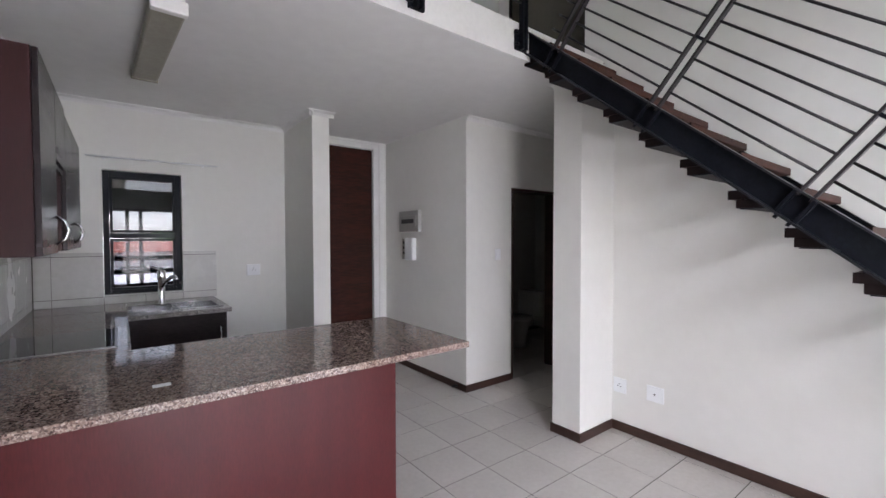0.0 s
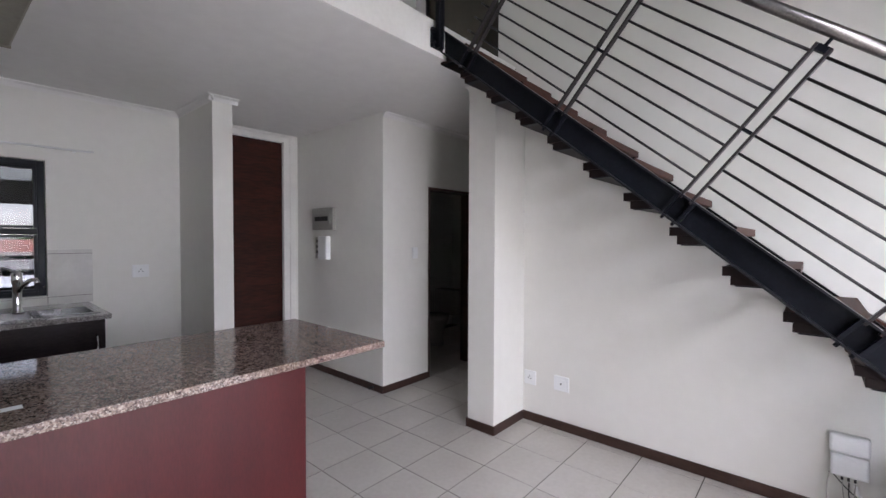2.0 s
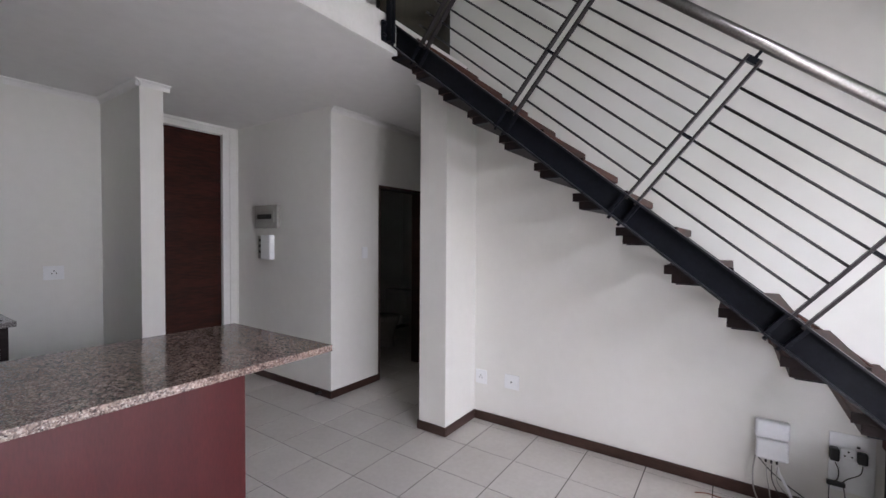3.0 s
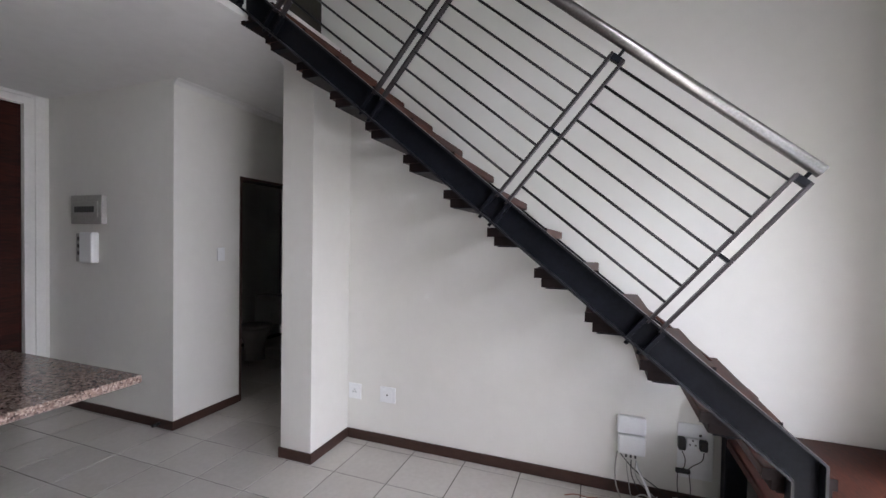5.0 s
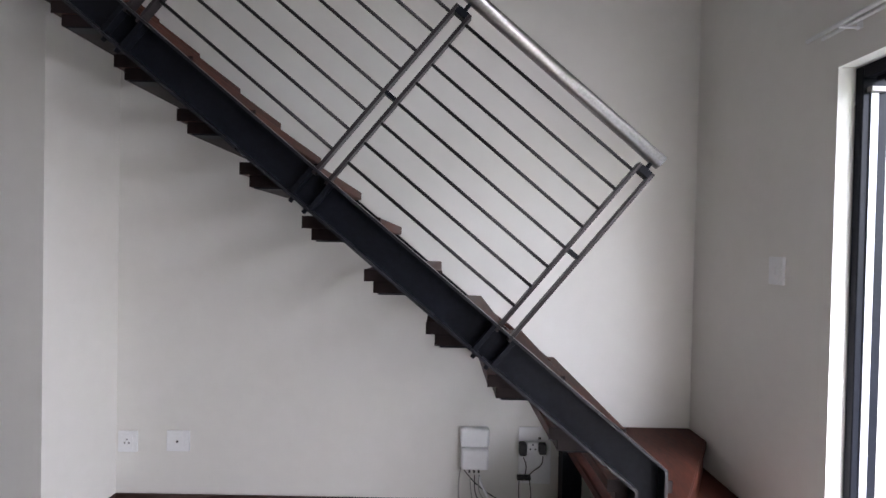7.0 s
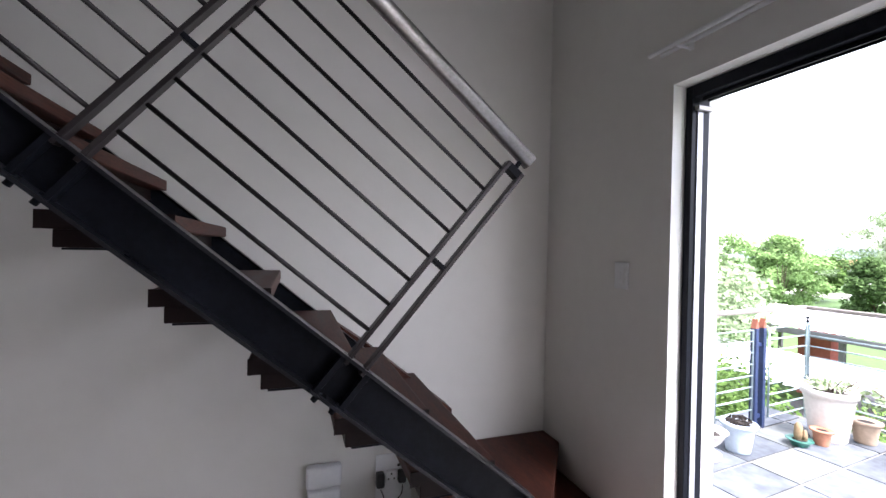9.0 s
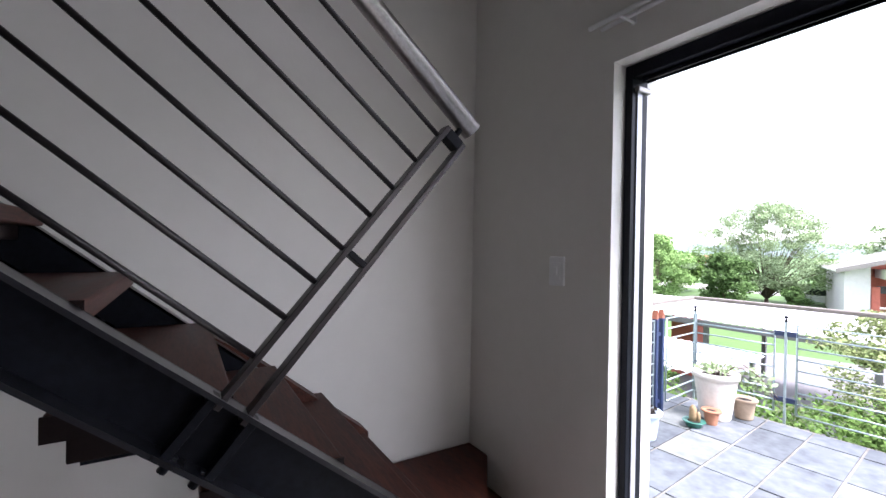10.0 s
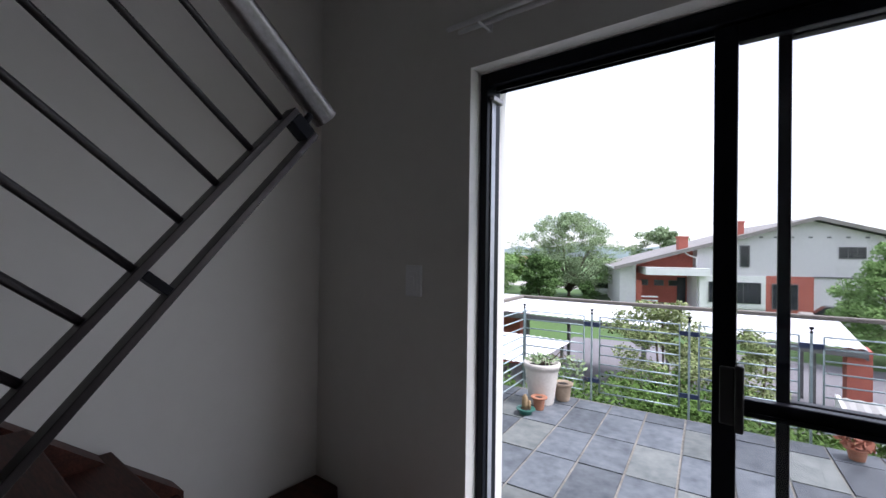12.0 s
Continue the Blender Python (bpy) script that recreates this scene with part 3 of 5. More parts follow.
def on_slope(s, h):
    """A point of the rail's plane: s up the stair, h square to it."""
    return Vector((0, YP, 0)) + rail_dir * s + post_dir * h


feet = [on_slope(s, HF) for s in (-.760, .016, .805, 1.58)]


def bar(bm, a, b, w, d, side):
    """A flat bar from a to b; w wide along side, d deep along y."""
    m = Matrix.Identity(4)
    z = (b - a).normalized()
    x = side.normalized()
    y = z.cross(x)
    m = Matrix((x, y, z)).transposed().to_4x4()
    m.translation = a
    box(bm, -w / 2, w / 2, -d / 2, d / 2, 0, (b - a).length, bevel=.0015, m=m)


PL, PB = .70, .0205
for i, f in enumerate(feet):
    bm = bmesh.new()
    for s in (-.0265, .0265):
        bar(bm, f + rail_dir * s - post_dir * .012, f + rail_dir * s + post_dir * PL, .0115, .03, rail_dir)
    post = part("post", bm, POST, bal)
    for h, hh in ((PL - .024, .0245), (.332, .013)):
        bm = bmesh.new()
        bar(bm, f - rail_dir * PB + post_dir * (h + hh / 2), f + rail_dir * PB + post_dir * (h + hh / 2), hh, .03, post_dir)
        part("spacer", bm, STEEL, post)
    bm = bmesh.new()
    tube(bm, [f + post_dir * (PL + .002), f + post_dir * (PL + .035)], .007, 8)
    part("rail_pin", bm, STEEL, post)
    bm = bmesh.new()
    for s in (-.040, .040):
        bar(bm, f + rail_dir * s - post_dir * .115, f + rail_dir * s + post_dir * .008, .016, .026, rail_dir)
    for s in (-.028, .028):
        p = f + rail_dir * s - post_dir * .10
        tube(bm, [p, p - post_dir * .03], .008, 8)
    part("clamp_bracket", bm, STEEL, post)
for j in range(8):
    h = 2.258 + j * .0832 + (.005 if j == 4 else 0)
    ends = [-.734, .016 - .0265, .016 + .0265, .805 - .0265, .805 + .0265, 1.58 - .0265, 1.58 + .0265, 1.70]
    for sa, sb in zip(ends[2::2], ends[3::2]):
        part("rod", tube(bmesh.new(), [on_slope(sa, h), on_slope(sb, h)], .0058, 8), ROD, bal)
    b = on_slope(ends[0], h)
    c = on_slope(ends[1], h)
    part("rod", tube(bmesh.new(), [b, c], .0058, 8), ROD, bal)
bm = tube(bmesh.new(), [on_slope(-.785, 2.917), on_slope(1.85, 2.935)], .024, 16)
part("handrail", bm, STAINLESS, bal, "brushed stainless steel handrail tube")

# balustrade of the gallery
gal = thing("gallery_balustrade", (-.04, -2.0, ZF), "gallery balustrade of dark twin posts fixed to the floor edge", "balustrade")
for yy in (-.985, -1.80, -2.62, -3.42):
    bm = bmesh.new()
    for s in (-.016, .016):
        box(bm, -.062, -.028, yy + s - .010, yy + s + .010, ZF - .19, ZF + 1.0, bevel=.0015)
    post = part("post", bm, STEEL, gal)
    bm = bmesh.new()
    box(bm, -.083, -.062, yy - .05, yy + .05, ZF - .185, ZF - .06, bevel=.002)
    for zz in (ZF - .16, ZF - .09):
        tube(bm, [(-.064, yy - .065, zz), (-.05, yy - .065, zz), (-.05, yy - .038, zz)], .008, 6)
    part("fixing_plate", bm, STEEL, post)
for j in range(8):
    part("rod", tube(bmesh.new(), [(-.045, -3.5, ZF + .1 + .105 * j), (-.045, -.95, ZF + .1 + .105 * j)], .0058, 8), ROD, gal)
part("handrail", tube(bmesh.new(), [(-.045, -3.6, ZF + 1.05), (-.045, -.9, ZF + 1.05)], .026, 16), STAINLESS, gal, "brushed stainless steel handrail tube")

# ---- kitchen ----
WT = .95


def counter_unit(name, x0, x1, y0, y1, mat, label, front, doors=1, z1=WT - .034, handle=CHROME):
    """A base unit: carcass, plinth and doors on the side named by front."""
    e = thing(name, ((x0 + x1) / 2, (y0 + y1) / 2, 0), label, "kitchen cabinet", "kitchen base units")
    part("carcass", new_box(x0, x1, y0, y1, .10, z1), mat, e)
    part("plinth", new_box(x0 + .04, x1 - .04, y0 + .04, y1 - .04, 0, .0995), BLACK, e)
    for i in range(doors):
        bm = bmesh.new()
        hb = bmesh.new()
        if front in "xX":
            s = 1 if front == "x" else -1
            fx = x1 if s > 0 else x0
            a = y0 + (y1 - y0) * i / doors + .002
            b = y0 + (y1 - y0) * (i + 1) / doors - .002
            box(bm, fx + .001 * s, fx + .019 * s, a, b, .105, z1 - .004, bevel=.002)
            yh = b - .05
            tube(hb, [(fx + .019 * s, yh, .68), (fx + .045 * s, yh, .70), (fx + .05 * s, yh, .745), (fx + .045 * s, yh, .79), (fx + .019 * s, yh, .81)], .006, 8)
        else:
            s = 1 if front == "y" else -1
            fy = y1 if s > 0 else y0
            a = x0 + (x1 - x0) * i / doors + .002
            b = x0 + (x1 - x0) * (i + 1) / doors - .002
            box(bm, a, b, fy + .001 * s, fy + .019 * s, .105, z1 - .004, bevel=.002)
            xh = b - .05
            tube(hb, [(xh, fy + .019 * s, .68), (xh, fy + .045 * s, .70), (xh, fy + .05 * s, .745), (xh, fy + .045 * s, .79), (xh, fy + .019 * s, .81)], .006, 8)
        d = part("door", bm, DARKDOOR if mat is DARKDOOR else PANEL, e)
        part("handle", hb, handle, d, "curved metal handle")
    return e


counter_unit("sink_unit", XK, -2.05, -3.03, -2.375, DARKDOOR, "dark wenge base unit under the sink", "x", 1)
counter_unit("corner_unit", XK, -2.05, YK + .001, -3.032, DARKDOOR, "dark wenge corner base unit", "x", 1)
counter_unit("hob_unit", -2.048, -.62, YK + .001, -3.09, PANEL, "mahogany base units under the hob", "y", 3)
bar_unit = thing("bar_unit", (-.3, -2.8, 0), "mahogany-faced breakfast bar base under a granite top", "breakfast bar", "kitchen base units")
part("carcass", new_box(-.60, .02, YK + .001, -2.012, 0, WT - .034), PANEL, bar_unit)
part("back_panel", new_box(.0205, .038, YK + .001, -2.005, 0.002, WT - .0345, bevel=.0015), PANEL, bar_unit)
part("end_panel", new_box(-.60, .0205, -2.0115, -2.0, .002, WT - .0345, bevel=.0015), PANEL, bar_unit)
solid("door_stop", tube(bmesh.new(), [(-1.42, YD - ST - .001, .04), (-1.42, YD - .075, .04)], .012, 12), BLACK, (-1.42, YD - ST, .03),
      "small black door stop screwed to the skirting", "door stop")

# worktops: bar, side run, sink run
bm = box(bmesh.new(), -.855, .075, YK + .001, -1.555, WT - .034, WT, bevel=.004)
solid("worktop", bm, GRANITE, (-.4, -2.6, WT - .034), "polished speckled brown granite breakfast bar top", "worktop")
bm = box(bmesh.new(), XK + .001, -.857, YK + .001, -3.035, WT - .034, WT, bevel=.003)
solid("worktop", bm, GRANITE, (-1.7, -3.3, WT - .034), "polished speckled granite worktop round the hob", "worktop")
bm = bmesh.new()
SX0, SX1 = -2.53, -2.12
outer = [(XK + .001, -3.033), (-2.0, -3.033), (-2.0, -2.345), (XK + .001, -2.345)]
inner = [(SX0, -3.02), (SX1, -3.02), (SX1, -2.40), (SX0, -2.40)]
rings = [[bm.verts.new((x, y, z)) for x, y in pts] for z in (WT - .034, WT) for pts in (outer, inner)]
for i in range(4):
    j = (i + 1) % 4
    for a, b in ((0, 1), (2, 3), (0, 2), (1, 3)):
        bm.faces.new((rings[a][i], rings[a][j], rings[b][j], rings[b][i]))
solid("worktop", bm, GRANITEGREY, (-2.3, -2.7, WT - .034), "polished grey speckled granite worktop round the sink", "worktop")

sink = thing("kitchen_sink", (-2.32, -2.71, WT), "stainless steel double-bowl sink set in a granite worktop", "sink")
bm = bmesh.new()
for a in ((SX0 - .012, SX0 + .02, -3.03, -2.39), (SX1 - .02, SX1 + .012, -3.03, -2.39), (SX0 + .02, SX1 - .02, -3.03, -3.0), (SX0 + .02, SX1 - .02, -2.42, -2.39),
          (SX0 + .02, SX1 - .02, -2.735, -2.695)):
    box(bm, a[0], a[1], a[2], a[3], WT + .0008, WT + .006, bevel=.002)
part("rim", bm, SINKSTEEL, sink)
for ya, yb in ((-3.0, -2.735), (-2.695, -2.42)):
    bm = bmesh.new()
    xa, xb, zt, zb = SX0 + .02, SX1 - .02, WT + .001, WT - .155
    for a in ((xa - .003, xa, ya, yb, zb, zt), (xb, xb + .003, ya, yb, zb, zt), (xa, xb, ya - .003, ya, zb, zt), (xa, xb, yb, yb + .003, zb, zt), (xa, xb, ya, yb, zb - .003, zb)):
        box(bm, *a)
    bowl = part("bowl", bm, SINKSTEEL, sink)
    part("drain", lathe(bmesh.new(), [(.001, zb + .001), (.03, zb + .001), (.034, zb + .004), (.001, zb + .003)], (xa + xb) / 2, (ya + yb) / 2, 16), CHROME, bowl)
tap = thing("mixer_tap", (-2.55, -2.80, WT), "chrome single-lever kitchen mixer tap beside the sink", "tap")
tx, ty = -2.44, -2.80
bm = lathe(bmesh.new(), [(.001, WT + .0065), (.027, WT + .0065), (.025, WT + .02), (.02, WT + .03), (.019, WT + .17), (.024, WT + .18), (.024, WT + .225), (.016, WT + .235), (.001, WT + .236)], tx, ty, 20)
part("body", bm, CHROME, tap)
part("spout", tube(bmesh.new(), [(tx, ty, WT + .12), (tx + .05, ty + .02, WT + .165), (tx + .11, ty + .045, WT + .195), (tx + .17, ty + .06, WT + .20), (tx + .19, ty + .066, WT + .18)], .011, 12), CHROME, tap)
part("lever", tube(bmesh.new(), [(tx, ty, WT + .235), (tx + .03, ty - .03, WT + .25), (tx + .085, ty - .06, WT + .262)], .008, 10, .006), CHROME, tap)
tap.scale = (1.3, 1.3, 1.3)

solid("sticker", box(bmesh.new(), -.152, -.112, -2.985, -2.925, WT + .0003, WT + .0012), PLASTIC, (-.13, -2.95, WT), "small white paper sticker on the granite bar top", "sticker")
hob = thing("hob", (-1.24, -3.33, WT), "black ceramic glass hob with a steel trim, flush on the worktop", "hob")
part("glass_top", new_box(-1.53, -.965, -3.59, -3.105, WT + .0008, WT + .006, bevel=.002), HOB, hob)
bm = bmesh.new()
box(bm, -.9645, -.952, -3.60, -3.09, WT + .0008, WT + .009, bevel=.002)
box(bm, -1.54, -.966, -3.1045, -3.092, WT + .0008, WT + .009, bevel=.002)
part("trim", bm, STAINLESS, hob, "steel edge trim")

# splashback tiles
splash = thing("splashback", (XK, -2.99, WT), "large grey glazed wall tiles behind the kitchen worktop", "splashback")
part("grout_bed", new_box(XK + .0003, XK + .0025, YK + .004, -2.316, WT + .001, 1.0125), GROUT, splash)
part("grout_bed", new_box(XK + .0003, XK + .0025, YK + .004, KW[0] - .003, 1.013, 1.395), GROUT, splash)
part("grout_bed", new_box(XK + .0003, XK + .0025, KW[1] + .003, -2.316, 1.013, 1.395), GROUT, splash)
ys = [YK + .012, -3.52, KW[0], -2.89, KW[1], -2.314]
for a, b in zip(ys, ys[1:]):
    for za, zb in ((WT + .001, 1.011), (1.015, 1.363), (1.367, 1.398)):
        ya, yb = a + .0015, b - .0015
        if za < z1 and zb > KW[2] + .001:
            if yb > KW[0] and ya < KW[1]:
                if ya < KW[0] - .03:
                    yb = KW[0] - .002
                elif yb > KW[1] + .03:
                    ya = KW[1] + .002
                else:
                    continue
        part("tile", new_box(XK + .0028, XK + .009, ya, yb, za, zb, bevel=.001), WALLTILE, splash)
x = XK + .012
while x < -.1:
    b = min(x + .32, 0.0)
    for za, zb in ((WT + .001, 1.011), (1.015, 1.363), (1.367, 1.398)):
        part("tile", new_box(x, b - .003, YK + .0005, YK + .009, za, zb, bevel=.001), WALLTILE, splash)
    x += .32


def wall_cabinet(x0, x1, z0, z1, doors, label, hand=-1):
    e = thing("wall_cabinet", ((x0 + x1) / 2, YK, z0), label, "kitchen cabinet", "kitchen wall units")
    part("carcass", new_box(x0, x1, YK + .001, -3.31, z0, z1, bevel=.001), PANELDARK, e)
    for i in range(doors):
        a = x0 + (x1 - x0) * i / doors + .002
        b = x0 + (x1 - x0) * (i + 1) / doors - .002
        d = part("door", new_box(a, b, -3.309, -3.29, z0 + .002, z1 - .002, bevel=.002), DARKDOOR, e)
        if z1 - z0 > .5:
            xh = (a + .05) if hand < 0 else (b - .05)
            if doors == 2:
                xh = b - .05 if i == 0 else a + .05
            pts = [(xh, -3.29, z0 + .04), (xh, -3.262, z0 + .06), (xh, -3.25, z0 + .10), (xh, -3.262, z0 + .14), (xh, -3.29, z0 + .16)]
            part("handle", tube(bmesh.new(), pts, .006, 8), CHROME, d, "curved chrome handle")
    return e


wall_cabinet(-.70, -.22, 1.455, 2.19, 1, "mahogany wall cabinet with a dark gloss door and chrome handle")
wall_cabinet(-1.12, -.702, 1.87, 2.19, 1, "short dark wall cabinet over the hob")
wall_cabinet(-2.15, -1.122, 1.455, 2.165, 2, "dark gloss wall cabinet with chrome handles beside the kitchen window")
hood = thing("extractor_hood", (-.87, -3.46, 1.84), "slim dark cooker hood under the short wall cabinet", "cooker hood")
part("body", new_box(-1.115, -.708, YK + .012, -3.30, 1.84, 1.868, bevel=.004), DARKDOOR, hood)

# kitchen window
win = thing("window_1", (XK - .05, -2.9, KW[2]), "dark aluminium kitchen window, top-hung panes", "window")
tagged(win, kind="structure")
wx0, wx1 = XK - .10, XK - .055
wy0, wy1, wz0, wz1 = KW[0] + .002, KW[1] - .002, KW[2] + .002, KW[3] - .002
TZ = 1.545
bm = bmesh.new()
frame_bars(bm, wx0, wx1, wy0, wy1, wz0, wz1, .045)
box(bm, wx0, wx1, wy0 + .045, wy1 - .045, TZ - .025, TZ + .025, bevel=.002)
fr = part("window_frame", bm, ALU, win)
for za, zb in ((wz0 + .046, TZ - .026), (TZ + .026, wz1 - .046)):
    bm = bmesh.new()
    frame_bars(bm, wx0 + .008, wx1 + .012, wy0 + .046, wy1 - .046, za, zb, .022)
    sash = part("sash", bm, ALU, win)
    g = part("pane", new_box(wx0 + .02, wx0 + .025, wy0 + .064, wy1 - .064, za + .018, zb - .018), TINTED, sash)
    g.visible_shadow = False
bm = bmesh.new()
box(bm, XK - .054, XK - .0005, KW[0] + .002, KW[1] - .002, KW[2] + .0005, KW[2] + .012)
part("window_sill", bm, WALLTILE, win)
part("stay_handle", tube(bmesh.new(), [(XK - .04, wy1 - .03, 1.10), (XK + .02, wy1 - .02, 1.105), (XK + .035, wy1 - .02, 1.10)], .008, 8), CHROME, fr)

# ---- entrance ----
dr = thing("door_1", (XD, -.95, 0), "tall mahogany veneer entrance door, closed, in a white frame", "door")
tagged(dr, kind="structure")
part("door_leaf", new_box(XD - .07, XD - .03, -1.395, -.575, .005, 2.60, bevel=.002), DOORWOOD, dr)
bm = bmesh.new()
box(bm, XD - .12, XD + .012, -.573, -.5, 0, 2.664, bevel=.003)
box(bm, XD - .12, XD + .012, -1.399, -.573, 2.605, 2.664, bevel=.003)
box(bm, XD + .0005, XD + .018, -.499, -.43, 0, 2.695, bevel=.003)
box(bm, XD + .0005, XD + .018, -1.43, -.499, 2.666, 2.695, bevel=.003)
part("door_frame", bm, WHITE, dr)
bm = tube(bmesh.new(), [(XD - .03, -1.33, 1.02), (XD + .02, -1.33, 1.02), (XD + .025, -1.21, 1.02)], .009, 10)
part("door_handle", bm, CHROME, dr)

db = thing("distribution_board", (-2.27, YD, 1.59), "grey electrical distribution board on the wall by the entrance", "distribution board")
part("case", new_box(-2.46, -2.06, YD - .045, YD - .0005, 1.59, 1.83, bevel=.006), GREYPLASTIC, db)
part("lid", new_box(-2.42, -2.10, YD - .052, YD - .0455, 1.645, 1.775, bevel=.003), GREYPLASTIC, db)
bm = bmesh.new()
for i in range(8):
    box(bm, -2.39 + .032 * i, -2.365 + .032 * i, YD - .058, YD - .0522, 1.685, 1.735, bevel=.001)
part("breakers", bm, BLACK, db, "row of dark breaker switches")
ic = thing("intercom", (-2.27, YD, 1.25), "white wall intercom handset on a dark base", "intercom")
part("base", new_box(-2.42, -2.33, YD - .03, YD - .0005, 1.27, 1.51, bevel=.004), GREYPLASTIC, ic)
part("handset", new_box(-2.325, -2.16, YD - .062, YD - .0005, 1.265, 1.52, bevel=.012), PLASTIC, ic)
bm = bmesh.new()
for zz in (1.33, 1.39, 1.45):
    box(bm, -2.395, -2.355, YD - .034, YD - .0305, zz, zz + .03, bevel=.001)
part("buttons", bm, BLACK, ic)


def socket(name, cx, cz, w, h, label, plane="y", pos=YA, sign=-1, holes=True, group="wall sockets", switch=False):
    """A face plate with bevelled edge, insert, three pin holes or a rocker."""
    e = thing(name, (cx, pos, cz - h / 2) if plane == "y" else (pos, cx, cz - h / 2), label, "light switch" if switch else "wall socket", group)

    def place(a, b, za, zb, d0, d1, bev):
        if plane == "y":
            return new_box(a, b, pos + sign * d0, pos + sign * d1, za, zb, bevel=bev)
        return new_box(pos + sign * d0, pos + sign * d1, a, b, za, zb, bevel=bev)
    part("plate", place(cx - w / 2, cx + w / 2, cz - h / 2, cz + h / 2, .0005, .013, .004), PLASTIC, e)
    part("insert", place(cx - w * .3, cx + w * .3, cz - h * .3, cz + h * .3, 0.0135, .0165, .001), PLASTIC, e)
    if holes:
        for dx, dz in ((0, h * .13), (-w * .11, -h * .04), (w * .11, -h * .04)):
            part("pin_hole", place(cx + dx - .004, cx + dx + .004, cz + dz - .004, cz + dz + .004, .0167, .0172, 0), BLACK, e)
    if switch:
        part("rocker", place(cx - .009, cx + .009, cz - .016, cz + .016, .0167, .021, .002), PLASTIC, e)
    return e


socket("wall_socket", .062, .358, .105, .115, "white three-pin wall socket above the skirting")
aerial = socket("aerial_socket", .337, .366, .125, .115, "white television aerial outlet plate with a single centre hole", holes=False)
part("centre_hole", tube(bmesh.new(), [(.337, YA - .0167, .366), (.337, YA - .0195, .366)], .0065, 12), BLACK, aerial)
socket("wall_socket", -1.973, 1.193, .13, .115, "white wall socket on the kitchen wall", plane="x", pos=XK, sign=1)
socket("light_switch", -.545, 1.393, .075, .115, "white light switch beside the balcony door", plane="x", pos=XB, sign=-1, holes=False, switch=True, group="light switches")
socket("light_switch", .03, 1.35, .075, .115, "white light switch near the bathroom door", plane="x", pos=X1, sign=1, holes=False, switch=True, group="light switches")

# router, sockets and cables under the stair
rt = thing("wall_router", (1.96, 0, .255), "white two-part fibre router box on the wall with cables hanging below", "router")
part("upper_case", new_box(1.882, 2.04, YA - .045, YA - .0005, .375, .478, bevel=.012), PLASTIC, rt)
part("lower_case", new_box(1.888, 2.036, YA - .06, YA - .0005, .258, .3745, bevel=.012), PLASTIC, rt)
bm = bmesh.new()
for i in range(3):
    box(bm, 1.93 + .025 * i, 1.94 + .025 * i, YA - .04, YA - .03, .235, .2575, bevel=.001)
part("plugs", bm, BLACK, rt)
mp_ = thing("multi_socket", (2.29, 0, .17), "large white socket plate with two black plugs in it", "wall socket", "wall sockets")
part("plate", new_box(2.205, 2.385, YA - .009, YA - .0005, .165, .478, bevel=.003), PLASTIC, mp_)
part("adaptor", new_box(2.248, 2.306, YA - .038, YA - .0095, .35, .405, bevel=.006), PLASTIC, mp_)
for dx, dz in ((0, .016), (-.014, -.008), (.014, -.008)):
    part("pin_hole", new_box(2.277 + dx - .004, 2.277 + dx + .004, YA - .0387, YA - .0381, .378 + dz - .004, .378 + dz + .004), BLACK, mp_)
part("rocker", new_box(2.312, 2.326, YA - .013, YA - .0095, .412, .424, bevel=.001), BLACK, mp_)
part("black_plug", new_box(2.203, 2.243, YA - .055, YA - .0095, .335, .405, bevel=.01), BLACK, mp_)
part("black_plug", new_box(2.312, 2.352, YA - .045, YA - .0095, .34, .40, bevel=.008), BLACK, mp_)
solid("low_plug", box(bmesh.new(), 2.195, 2.27, YA - .04, YA - .0165, .197, .222, bevel=.005), BLACK, (2.25, -.03, .19), "small black connector on thin cables above the skirting", "plug")
rng = random.Random(4)


def cable(points, r, mat, label):
    """A cable drawn as a smooth curve through some points, resting where they rest."""
    pts = [Vector(p) for p in points]
    out = []
    for i in range(len(pts) - 1):
        p0, p1, p2, p3 = pts[max(i - 1, 0)], pts[i], pts[i + 1], pts[min(i + 2, len(pts) - 1)]
        for s in range(7):
            t = s / 7
            out.append(.5 * ((2 * p1) + (p2 - p0) * t + (2 * p0 - 5 * p1 + 4 * p2 - p3) * t * t + (3 * p1 - p0 - 3 * p2 + p3) * t ** 3))
    out.append(pts[-1])
    for p in out:
        p.z = max(p.z, r + .001)
    return solid("cable", tube(bmesh.new(), out, r, 6), mat, tuple(pts[0]), label, "cable", "cables under the stair")


for i, (xs, zs) in enumerate(((1.935, .24), (1.96, .24), (1.985, .24))):
    pts = [(xs, -.035, zs), (xs + .01, -.05, .14), (xs + .05 + .05 * i, -.10, .02 + .01 * i), (2.15 + .07 * i, -.16 - .05 * i, .006), (2.35 + .05 * i, -.22 + .05 * i, .006), (2.3, -.12, .04 + .015 * i)]
    cable(pts, .0027, BLACK if i == 1 else GREYPLASTIC, "thin black cable from the router" if i == 1 else "thin grey cable from the router")
cable([(2.222, -.02, .335), (2.235, -.035, .30), (2.232, -.03, .25), (2.215, -.01, .222)], .0025, BLACK, "thin black cable from a plug to the low connector")
cable([(2.33, -.015, .34), (2.318, -.03, .30), (2.27, -.03, .26), (2.252, -.01, .222)], .0025, BLACK, "thin black cable from the plug to the low connector")
cable([(2.205, -.005, .198), (2.203, -.02, .12), (2.22, -.05, .05), (2.26, -.12, .006)], .0025, BLACK, "thin black cable down to the floor")
